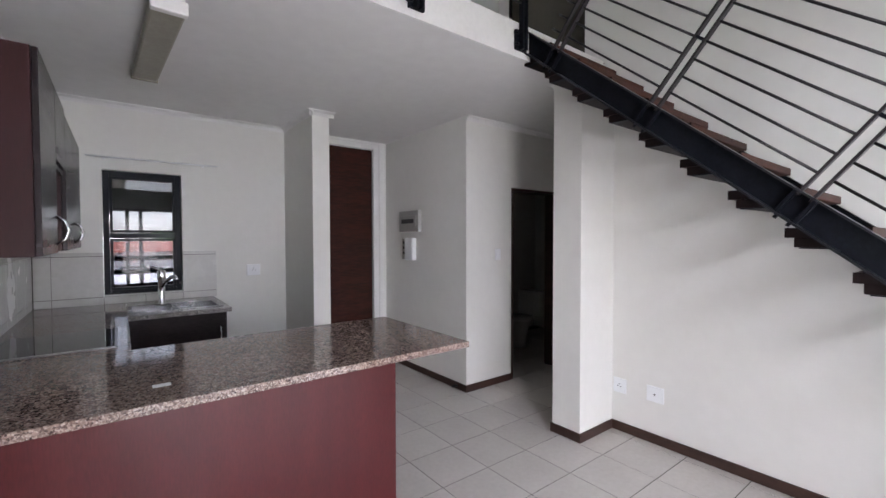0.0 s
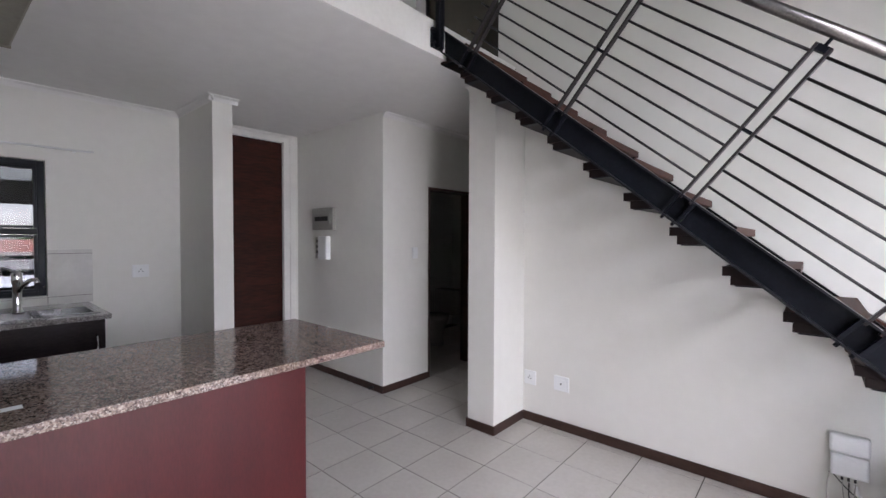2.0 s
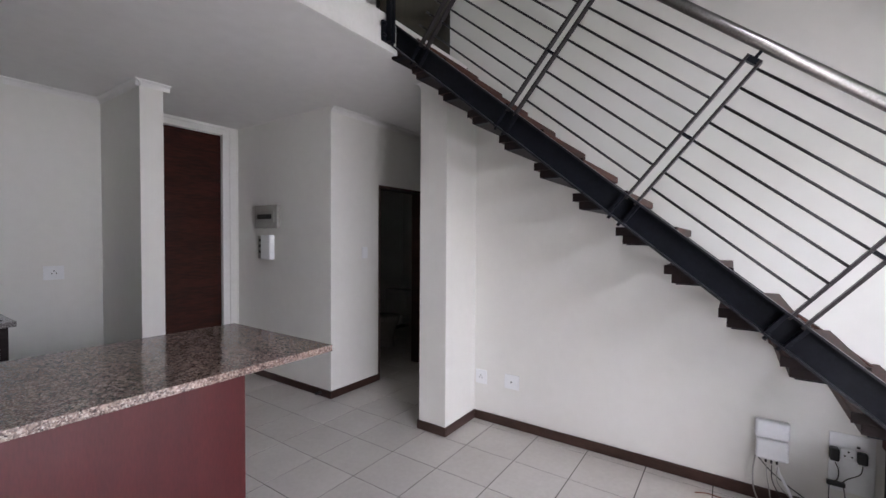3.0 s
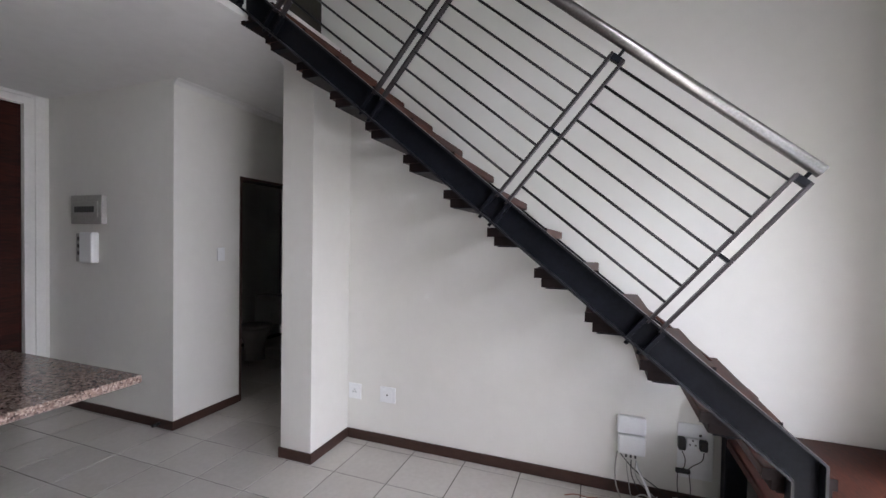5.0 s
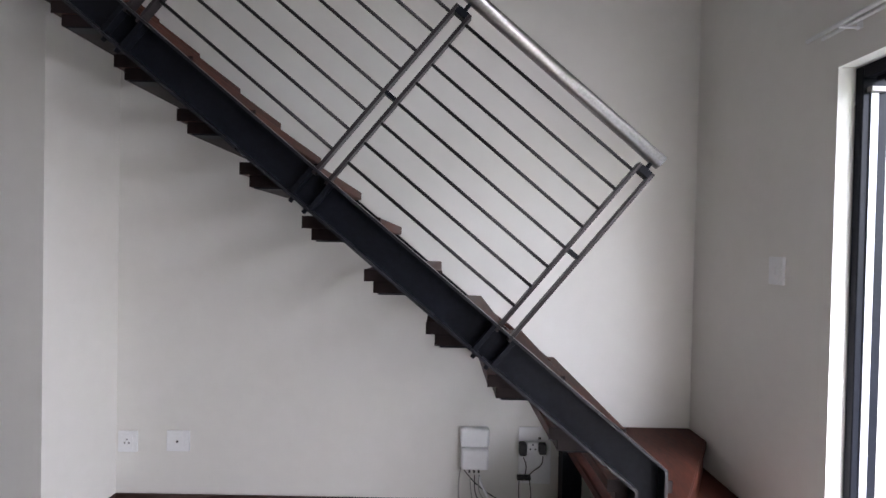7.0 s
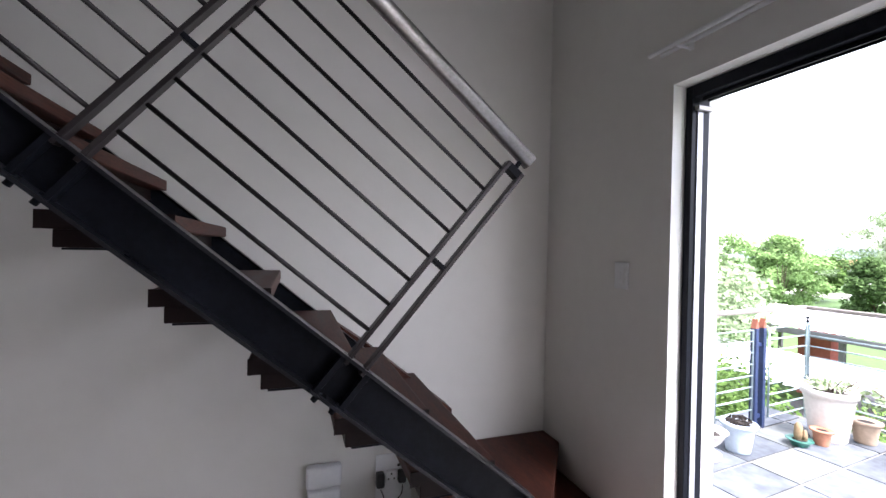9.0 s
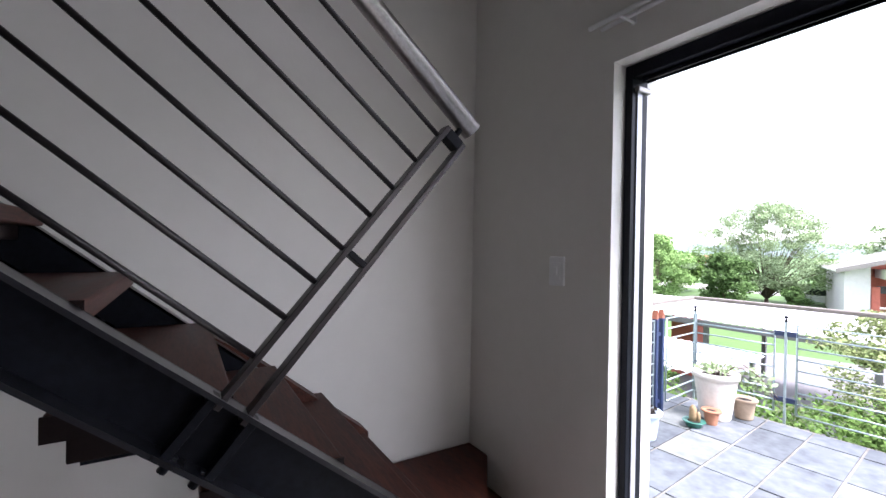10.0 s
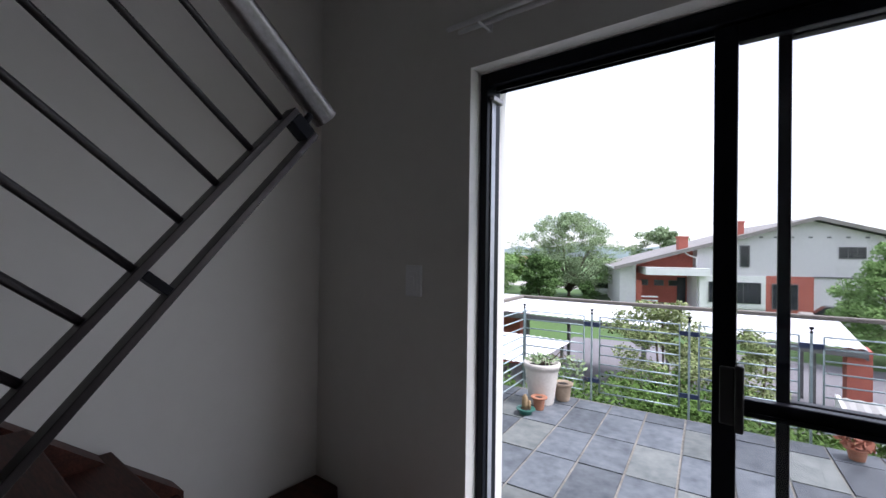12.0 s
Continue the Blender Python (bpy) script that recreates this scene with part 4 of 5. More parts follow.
cable([(2.262, -.005, .198), (2.268, -.02, .12), (2.25, -.06, .05), (2.2, -.14, .006)], .0025, BLACK, "thin black cable down to the floor")
cable([(1.885, -.02, .27), (1.875, -.03, .16), (1.89, -.05, .06), (1.95, -.14, .006), (2.12, -.26, .006), (2.3, -.3, .006), (2.42, -.2, .006)], .004, GREYPLASTIC, "grey cable along the floor")
cable([(1.90, -.01, .26), (1.96, -.03, .20), (2.03, -.04, .15), (2.10, -.05, .11), (2.2, -.1, .05), (2.3, -.17, .01)], .003, BLACK, "thin dark cable slanting down from the router")
for i in range(11):
    cx, cy, rr = 2.04 + .045 * i * .9 + .03 * rng.random(), -.13 - .14 * rng.random(), .07 + .06 * rng.random()
    a0, hh = rng.random() * 6, (.06, .16, .1, .2)[i % 4]
    pts = [(cx + rr * math.cos(a0 + .8 * k) * 1.4, cy + rr * math.sin(a0 + .8 * k) * .6, .005 + hh * max(0, math.sin(a0 + 1.3 * k)) * (.5 + .5 * rng.random())) for k in range(9)]
    cable(pts, .0038, (PLASTIC, GREYPLASTIC, PLASTIC, PLASTIC)[i % 4], "loose coil of grey cable on the floor tiles" if i % 4 == 1 else "loose coil of pale cable on the floor tiles")
cable([(2.09, -.12, .0), (2.06, -.11, .07), (2.03, -.07, .14), (1.995, -.035, .2), (1.985, -.03, .235)], .0075, PLASTIC, "thick white cable end standing up against the skirting")
cable([(1.60, -.13, .006), (1.66, -.10, .006), (1.73, -.12, .014), (1.8, -.09, .006), (1.88, -.11, .006)], .003, RUST, "short brown cord on the floor tiles")
cable([(2.3, -.2, .02), (2.36, -.16, .16), (2.5, -.2, .19), (2.62, -.3, .10), (2.66, -.35, .02)], .004, GREYPLASTIC, "grey cable arching behind the stair foot")

# fluorescent light
lt = thing("ceiling_light", (-1.2, -2.89, ZC), "surface fluorescent ceiling light with an aged prismatic cover, unlit", "ceiling light")
part("base", new_box(-1.79, -.60, -2.955, -2.825, ZC - .03, ZC - .0005, bevel=.004), WHITE, lt)
part("diffuser", new_box(-1.77, -.64, -2.965, -2.815, ZC - .085, ZC - .0305, bevel=.012), DIFFUSER, lt)
part("end_cap", new_box(-.6395, -.595, -2.968, -2.812, ZC - .095, ZC - .0305, bevel=.006), WHITE, lt, "white end cap")
part("end_cap", new_box(-1.79, -1.7705, -2.968, -2.812, ZC - .090, ZC - .0305, bevel=.006), DIFFUSER, lt)
lt.rotation_euler = (0, 0, radians(2.5))

# ---- bathroom seen through its door ----
bd = thing("door_2", (X1, .62, 0), "dark stained timber frame of the open bathroom doorway", "door")
tagged(bd, kind="structure")
bm = bmesh.new()
box(bm, X1 - .149, X1 + .006, .2355, .262, 0, 2.049, bevel=.003)
box(bm, X1 - .149, X1 + .006, .973, .9995, 0, 2.049, bevel=.003)
box(bm, X1 - .149, X1 + .006, .262, .973, 2.022, 2.049, bevel=.003)
part("door_frame", bm, SKIRT, bd)
wc = thing("toilet", (-2.3, 1.3, 0), "white ceramic close-coupled toilet in the dark bathroom", "toilet")
tcx, tcy = -2.2, 1.35
part("bowl", lathe(bmesh.new(), [(.001, .002), (.12, .002), (.11, .1), (.13, .22), (.185, .36), (.19, .40), (.15, .402), (.001, .38)], tcx, tcy, 24), CERAMIC, wc)
part("seat_lid", lathe(bmesh.new(), [(.001, .4025), (.195, .4025), (.195, .425), (.17, .432), (.001, .433)], tcx, tcy, 24), CERAMIC, wc)
part("cistern", new_box(tcx - .2, tcx + .2, tcy + .2, tcy + .38, .40, .76, bevel=.015), CERAMIC, wc)
# ---- balcony ----
BX1, BY1, BY0 = 6.31, .64, -5.2
SKEW = radians(5.3)                     # the balcony stands slightly skew to the room
bm = bmesh.new()
prism(bm, [(XB + .25, BY0), (BX1 + .44, BY0), (BX1, BY1), (XB + .25, BY1 - .21)], "z", -.28, -.0105)
part("balcony_slab", bm, JOINT, None, "balcony slab with pale joints", "structure")
structure("facade", [(XB + .25, XB + .27, BY1, 4.0, -3.0, ZTOP), (-3.0, XB + .27, 4.0, 4.2, -3.0, ZTOP)], HOUSEWALL, "outer wall of the building")
rail = thing("balcony_railing", (6.40, .61, 0), "balcony railing of galvanised rods between posts with weathered handrail", "railing")
RX, RZ = 6.40, 1.0


def post_at(x, y):
    e = part("post", new_box(x - .009, x + .009, y - .009, y + .009, -.10, .87, bevel=.002), RAILGREY, rail)
    part("post_cap", lathe(bmesh.new(), [(.001, .8705), (.014, .8705), (.012, .885), (.006, .89), (.006, .90), (.016, .905), (.016, .922), (.001, .923)], x, y, 12), STEEL, e)
    return e


def panel(a, b, axis, fixed_at, n=8, z0=.06, z1=.845):
    """A frame of thin tube with rods across."""
    def P(s, z):
        return (fixed_at, s, z) if axis == "y" else (s, fixed_at, z)
    fr = part("panel_frame", tube(bmesh.new(), [P(a, z0), P(a, z1), P(b, z1), P(b, z0)], .009, 6), RAILGREY, rail)
    for j in range(n):
        z = z0 + (z1 - z0) * j / n
        part("rod", tube(bmesh.new(), [P(a, z), P(b, z)], .0075, 6), RAILGREY, fr)


ys = [.61, -.14, -1.03, -1.91, -2.79, -3.68, -4.56]
for y in ys:
    p = post_at(RX, y)
    if y < .5:
        for z in (.763, .175):
            part("blue_cleat", new_box(RX - .008, RX + .008, y - .085, y + .085, z - .022, z + .022, bevel=.002), BLUEPOST, p, "blue painted cleat")
for a, b in zip(ys, ys[1:]):
    panel(a - .08 if a < .5 else a - .015, b + .08, "y", RX)
panel(RX - .02, 5.79, "x", .61)
panel(5.55, 5.05, "x", .61)
panel(4.96, 4.3, "x", .61)
panel(4.2, 3.5, "x", .61)
bm = bmesh.new()
box(bm, 5.66, 5.70, .585, .635, -.2, .86, bevel=.003)
box(bm, 5.55, 5.59, .585, .635, -.2, .86, bevel=.003)
bp = part("blue_post", bm, BLUEPOST, rail, "twin blue painted steel posts")
part("blue_cleat", new_box(5.5905, 5.6595, .6, .62, .70, .73), BLUEPOST, bp)
part("blue_cleat", new_box(5.5905, 5.6595, .6, .62, .08, .11), BLUEPOST, bp)
for xx in (5.57, 5.68):
    bm = bmesh.new()
    prism(bm, [(xx - .024, .8605), (xx + .024, .8605), (xx, .94)], "y", .588, .632)
    part("rusty_cap", bm, RUST, bp, "pointed rust-red cap")
bm = bmesh.new()
box(bm, RX + .01, RX + .07, -5.0, .68, RZ - .018, RZ + .018, bevel=.008)
box(bm, 3.52, RX + .01, .62, .68, RZ - .018, RZ + .018, bevel=.008)
part("handrail", bm, HANDWOOD, rail, "weathered grey timber handrail")
rail.rotation_euler = (0, 0, SKEW)


def pot(name, x, y, rb, rt, h, mat, label, rib=0):
    e = thing(name, (x, y, 0), label, "plant pot", "pots on the balcony")
    prof = [(.001, .001), (rb, .001)]
    n = max(rib, 6)
    for i in range(1, n * 2):
        t = i / (n * 2)
        prof.append((rb + (rt - rb) * t + (.005 if (rib and i % 2) else 0), h * .86 * t))
    prof += [(rt, h * .87), (rt + .018, h * .88), (rt + .02, h * .985), (rt + .012, h), (rt - .01, h), (rt - .02, h * .9)]
    prof.append((.001, h * .9))
    part("body", lathe(bmesh.new(), prof, x, y, 32), mat, e)
    part("soil", lathe(bmesh.new(), [(.001, h * .902), (rt - .022, h * .902), (rt * .6, h * .93), (.001, h * .94)], x, y, 20), SOIL, e)
    return e


def leaf_cloud(bm, centre, radii, count, size, r, hollow=.55):
    """Many small bent leaves spread through an uneven egg."""
    c = Vector(centre)
    for _ in range(count):
        d = Vector((r.gauss(0, 1), r.gauss(0, 1), r.gauss(0, 1))).normalized()
        k = hollow + (1 - hollow) * r.random() ** .6
        p = c + Vector((d.x * radii[0], d.y * radii[1], d.z * radii[2])) * k
        s = size * (.6 + .8 * r.random())
        u = Vector((r.gauss(0, 1), r.gauss(0, 1), r.gauss(0, .6))).normalized()
        v = u.orthogonal().normalized()
        v = (v + u.cross(v) * r.uniform(-1, 1)).normalized()
        vs = [bm.verts.new(p - u * s), bm.verts.new(p + v * s * .45), bm.verts.new(p + u * s), bm.verts.new(p - v * s * .45)]
        bm.faces.new(vs)


r1 = random.Random(11)
e = pot("large_pot", 5.97, .20, .118, .165, .41, POTWHITE, "large ribbed off-white pot with a straggling plant", rib=9)
for i in range(7):
    a = i * .9
    bm = bmesh.new()
    tube(bm, [(5.97, .20, .37), (5.97 + .1 * math.cos(a), .2 + .1 * math.sin(a), .45 + .03 * (i % 3)), (5.97 + .22 * math.cos(a), .2 + .2 * math.sin(a) - .03, .47 + .02 * (i % 2))], .005, 5, .002)
    part("stem", bm, BARK, e)
bm = bmesh.new()
tube(bm, [(6.0, .17, .37), (6.05, .04, .52), (6.1, -.08, .42), (6.16, -.2, .26)], .006, 5, .003)
part("stem", bm, BARK, e)
bm = bmesh.new()
tube(bm, [(6.0, .17, .37), (6.1, .05, .46), (6.16, -.1, .33), (6.2, -.22, .18)], .005, 5, .002)
part("stem", bm, BARK, e)
bm = bmesh.new()
leaf_cloud(bm, (5.97, .2, .45), (.16, .16, .05), 90, .03, r1, .2)
leaf_cloud(bm, (6.12, -.06, .38), (.07, .15, .13), 90, .028, r1, .2)
part("leaves", bm, LEAFGREY, e)
e = pot("tan_pot", 6.18, .06, .065, .085, .18, TANPOT, "small ribbed tan clay pot on the slates", rib=5)
e = pot("terracotta_pot", 5.78, .14, .045, .06, .125, TERRACOTTA, "small plain terracotta pot on the slates")
e = pot("cactus_bowl", 5.60, .19, .055, .07, .05, GREENPOT, "low green bowl with a dry cactus stump")
bm = bmesh.new()
lathe(bm, [(.001, .04), (.028, .04), (.03, .09), (.027, .15), (.012, .175), (.001, .18)], 5.60, .20, 10)
lathe(bm, [(.001, .04), (.017, .04), (.019, .08), (.013, .12), (.001, .125)], 5.62, .165, 8)
part("cactus", bm, CACTUS, e)
e = pot("blue_pot", 5.03, .27, .08, .105, .22, POTBLUE, "pale blue pot filled with dark soil clods")
bm = bmesh.new()
leaf_cloud(bm, (5.03, .27, .22), (.085, .085, .045), 120, .025, r1, .1)
part("clods", bm, SOIL, e)
e = thing("footed_bowl", (4.70, .285, 0), "small off-white footed urn with dark soil", "plant pot", "pots on the balcony")
part("body", lathe(bmesh.new(), [(.001, .001), (.11, .001), (.11, .03), (.06, .05), (.055, .08), (.1, .12), (.14, .19), (.15, .2), (.13, .2), (.1, .17), (.001, .17)], 4.70, .285, 28), POTWHITE, e)
part("soil", lathe(bmesh.new(), [(.001, .171), (.1, .171), (.06, .185), (.001, .19)], 4.70, .285, 16), SOIL, e)
e = pot("terracotta_trough", 6.35, -2.14, .045, .06, .09, TERRACOTTA, "small terracotta pot with red leaves")
bm = bmesh.new()
leaf_cloud(bm, (6.35, -2.14, .12), (.10, .12, .05), 90, .03, r1, .2)
part("leaves", bm, RUST, e)

# ---- outside: ground, roads, roofs ----
GZ = -3.0
bm = bmesh.new()
box(bm, -600, 900, -700, 700, GZ - .5, GZ)
part("ground", bm, LAWN, None, "mown lawn and ground out to the horizon", "structure")
bm = bmesh.new()
prism(bm, [(15.2, -30), (27.0, -30), (25.4, 3.4), (24.6, 6.6), (15.2, 6.6)], "z", GZ + .001, GZ + .02)
part("road", bm, ASPHALT, None, "grey asphalt driveway", "structure")
structure("road", [(8.0, 15.2, -30, -2.2, GZ + .001, GZ + .025)], PALEPAVE, "pale paved yard")
structure("road", [(56, 64, -60, 80, GZ + .001, GZ + .02)], PALEPAVE, "pale road beyond the gardens")


def corrugated(bm, x0, x1, y0, y1, z_near, z_far, pitch=.2, amp=.012, thick=.01):
    """A roof sheet falling along x, its waves across y."""
    n = int((y1 - y0) / (pitch / 2))
    rows = []
    for x, z in ((x0, z_near), (x1, z_far)):
        rows.append([(x, y0 + (y1 - y0) * i / n, z + (amp if i % 2 else -amp)) for i in range(n + 1)])
    top = [[bm.verts.new(p) for p in row] for row in rows]
    bot = [[bm.verts.new((p[0], p[1], p[2] - thick)) for p in row] for row in rows]
    for i in range(n):
        bm.faces.new((top[0][i], top[0][i + 1], top[1][i + 1], top[1][i]))
        bm.faces.new((bot[0][i], bot[1][i], bot[1][i + 1], bot[0][i + 1]))
        bm.faces.new((top[0][i], bot[0][i], bot[0][i + 1], top[0][i + 1]))
        bm.faces.new((top[1][i], top[1][i + 1], bot[1][i + 1], bot[1][i]))


cp = thing("carport", (19, 4, GZ), "long open carport with a white corrugated sheet roof on posts", "carport")
bm = bmesh.new()
CRX = (15.3, 20.0)
corrugated(bm, CRX[0], CRX[1], -3.45, 18.0, -.55, -.45)
part("roof", bm, ROOFSHEET, cp)
bm = bmesh.new()
box(bm, CRX[0] - .02, CRX[0] + .03, -3.45, 18, -.76, -.59, bevel=.01)
box(bm, CRX[0], CRX[1], -3.47, -3.42, -.80, -.60)
part("fascia", bm, ROOFEDGE, cp)
for yy in (-2.6, 1.2, 5.0, 9.0, 13.0, 17.0):
    part("post", new_box(CRX[0] + .3, CRX[0] + .42, yy, yy + .12, GZ, -.62), ROOFEDGE, cp)
    part("post", new_box(CRX[1] - .4, CRX[1] - .28, yy, yy + .12, GZ, -.52), ROOFEDGE, cp)
part("brick_pier", new_box(15.5, 16.2, -3.56, -3.13, GZ, -.62), HOUSEBRICK, cp, "red face-brick pier")
part("brick_pier", new_box(17.5, 18.3, 6.3, 7.2, GZ, -.62), HOUSEBRICK, cp, "red face-brick pier")
low = thing("lean_to", (12, 4.5, GZ), "low white corrugated lean-to roof on posts", "lean-to roof")
bm = bmesh.new()
corrugated(bm, 10.8, 13.4, 2.65, 9.0, -1.0, -.9)
part("roof", bm, ROOFSHEET, low)
for a in ((10.9, 2.8), (13.2, 2.8), (10.9, 6.0), (13.2, 6.0)):
    part("post", new_box(a[0], a[0] + .08, a[1], a[1] + .08, GZ, -1.04), ROOFEDGE, low)
low2 = thing("lean_to", (12, -6, GZ), "grey sheet roof over a parked car", "lean-to roof")
bm = bmesh.new()
corrugated(bm, 12.0, 14.0, -8.5, -2.85, -1.55, -1.4)
part("roof", bm, GREYPLASTIC, low2)
bm = bmesh.new()
box(bm, 11.96, 14.04, -2.85, -2.78, -1.62, -1.36)
box(bm, 11.92, 11.99, -8.5, -2.78, -1.64, -1.50)
part("trim", bm, WHITE, low2, "white edge trim")
for a in ((12.1, -3.1), (13.7, -3.1), (12.1, -8.2), (13.7, -8.2)):
    part("post", new_box(a[0], a[0] + .08, a[1], a[1] + .08, GZ, -1.6), ROOFEDGE, low2)


# gable house across the drive: u runs along its front from the ridge, depth goes back
HX, HY = 42.0, -4.4
hs = thing("gable_house", (HX, HY, GZ), "two-storey house with pale gable, red brick walls and pitched roof", "house")
RZ_TOP = 4.42
LU, LZ, RU, RZ_LOW = 13.3, .58, -16.0, .10


def hbox(d0, d1, ua, ub, za, zb, bevel=0.0):
    return new_box(HX + d0, HX + d1, HY + ua, HY + ub, za, zb, bevel=bevel)


def roof_z(u):
    return RZ_TOP + (LZ - RZ_TOP) * u / LU if u > 0 else RZ_TOP + (RZ_LOW - RZ_TOP) * u / RU


def gable_wall(points, d0, d1, mat, label):
    bm = bmesh.new()
    prism(bm, [(HY + u, z) for u, z in points], "x", HX + d0, HX + d1)
    return part("wall", bm, mat, hs, label)


gable_wall([(7.35, GZ), (7.35, roof_z(7.35) - .28), (0, RZ_TOP - .3), (-15, roof_z(-15) - .3), (-15, GZ)], 0, 14, HOUSEWALL, "pale grey rendered gable wall")
gable_wall([(11.6, .61), (11.6, roof_z(11.6) - .28), (7.36, roof_z(7.36) - .28), (7.36, .61)], 1.2, 13, HOUSEBRICK, "red face-brick wall over the porch")
gable_wall([(11.6, GZ), (11.6, .605), (7.36, .605), (7.36, GZ)], 3.0, 13, HOUSEBRICK, "red face-brick wall in the shade of the porch")
gable_wall([(12.8, GZ), (12.8, roof_z(12.8) - .28), (11.61, roof_z(11.61) - .28), (11.61, GZ)], .3, 13, HOUSEWALL, "grey rendered end wall")
for (ua, za), (ub, zb) in (((0, RZ_TOP), (LU, LZ)), ((0, RZ_TOP), (RU, RZ_LOW))):
    bm = bmesh.new()
    prism(bm, [(HY + ua, za), (HY + ub, zb), (HY + ub, zb - .16), (HY + ua, za - .18)], "x", HX - .6, HX + 15)
    rf = part("roof", bm, ROOFTILE, hs, "grey tiled roof slope")
    bm = bmesh.new()
    prism(bm, [(HY + ua, za + .02), (HY + ub, zb + .02), (HY + ub, zb - .26), (HY + ua, za - .26)], "x", HX - .68, HX - .6)
    part("barge_board", bm, BARGE, rf, "grey-brown painted barge board")
part("gutter", hbox(-.6, 15, LU, LU + .12, LZ - .14, LZ - .02), WHITE, hs, "white eaves gutter")
for ua, ub, zt in ((7.75, 8.4, 2.95), (3.95, 4.85, 4.12)):
    ch = part("chimney", hbox(1.0, 1.9, ua, ub, 1.5, zt), HOUSEBRICK, hs, "red brick chimney")
    part("chimney_cap", hbox(.94, 1.96, ua - .06, ub + .06, zt, zt + .12), HOUSEBRICK, ch)
part("porch_roof", hbox(-1.3, 2.99, 6.8, 11.1, .02, .60, .02), WHITE, hs, "white flat porch roof edge")
part("porch_floor", hbox(-1.2, 2.99, 7.4, 11.5, GZ, -2.45), WHITE, hs, "pale porch floor edge")
part("column", hbox(-.4, -.02, 6.86, 7.28, GZ, .018), WHITE, hs, "white square porch column")
part("porch_pillar", hbox(.5, .9, 11.15, 11.55, -2.449, -.5), HOUSEBRICK, hs, "low red brick pillar")
for z in (-1.75, -2.05, -2.3):
    part("bench_slat", hbox(-.5, -.44, 10.1, 11.3, z, z + .1), WHITE, hs, "white painted slat")
pipe = tube(bmesh.new(), [(HX - .1, HY + 8.3, 1.85), (HX - .1, HY + 7.9, 1.55), (HX - .1, HY + 7.42, 1.35), (HX - .1, HY + 7.42, .61)], .05, 8)
part("downpipe", pipe, WHITE, hs, "white downpipe")


def house_window(d, ua, ub, za, zb, frame_mat, panes=1, border=.07, glass=None):
    """A frame proud of the wall with its panes set into it."""
    w = part("window", hbox(d - .06, d - .01, ua, ub, za, zb, .01), frame_mat, hs)
    for i in range(panes):
        a = ua + border + (ub - ua - border) * i / panes
        b = ua + (ub - ua - border) * (i + 1) / panes
        part("pane", hbox(d - .075, d - .061, a, b, za + border, zb - border), glass or DARKGLASS, w)
    return w


for ua, ub in ((10.3, 11.0), (9.1, 9.85), (8.0, 8.75)):
    house_window(3.0, ua, ub, -1.04, -.55, ROOFEDGE, 1, .05)
part("door", hbox(2.93, 2.99, 7.45, 8.1, -2.45, -.3, .01), DARKGLASS, hs, "dark porch door")
house_window(0, 3.9, 4.55, .72, 2.35, ROOFEDGE, 1)
house_window(0, -3.0, -1.44, 1.45, 2.29, ROOFEDGE, 3, .06)
band = part("window_band", hbox(-.10, -.002, 2.92, 6.85, -2.35, .10, .01), WHITE, hs, "white raised band round the wide window")
wide = house_window(-.11, 3.22, 6.6, -1.97, -.40, ROOFEDGE, 3, .05)
part("brick_panel", hbox(-.05, -.001, 0, 2.88, GZ, .12), HOUSEBRICK, hs, "red face-brick panel")
house_window(-.05, .93, 2.54, -2.3, -.43, ROOFEDGE, 2, .07)
part("ledge", hbox(-.12, -.001, -6.0, -.02, .06, .16), ROOFEDGE, hs, "dark ledge line")
for u in (3.2, 2.27, 1.3, .2, -.9, -1.98, -3.06, -4.1, -5.2):
    part("vent", hbox(-.03, -.001, u - .12, u + .12, 2.9, 3.02), ROOFEDGE, hs)
hs.rotation_euler = (0, 0, radians(20))

# distant white house
far = thing("far_house", (85, 42, GZ), "small white house with a terracotta roof far beyond the trees", "house")
part("wall", new_box(85, 93, 38, 47, GZ, -.5), HOUSEWALL, far)
bm = bmesh.new()
prism(bm, [(37.5, -.5), (47.5, -.5), (42.5, 1.0)], "x", 84.6, 93.4)
part("roof", bm, REDROOF, far)
for yy in (39, 42, 45):
    part("window", new_box(84.94, 84.99, yy, yy + 1.1, -2.0, -.9), DARKGLASS, far)

# hills, their distance haze put into the pale colour
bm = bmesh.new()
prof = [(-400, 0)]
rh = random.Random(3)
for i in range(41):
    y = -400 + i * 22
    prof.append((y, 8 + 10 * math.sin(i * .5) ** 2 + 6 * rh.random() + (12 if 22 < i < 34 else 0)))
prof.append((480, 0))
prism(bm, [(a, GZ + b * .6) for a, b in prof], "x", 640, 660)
part("hills", bm, HILL, None, "low hills on the horizon, distance haze in their blue-grey colour", "structure")


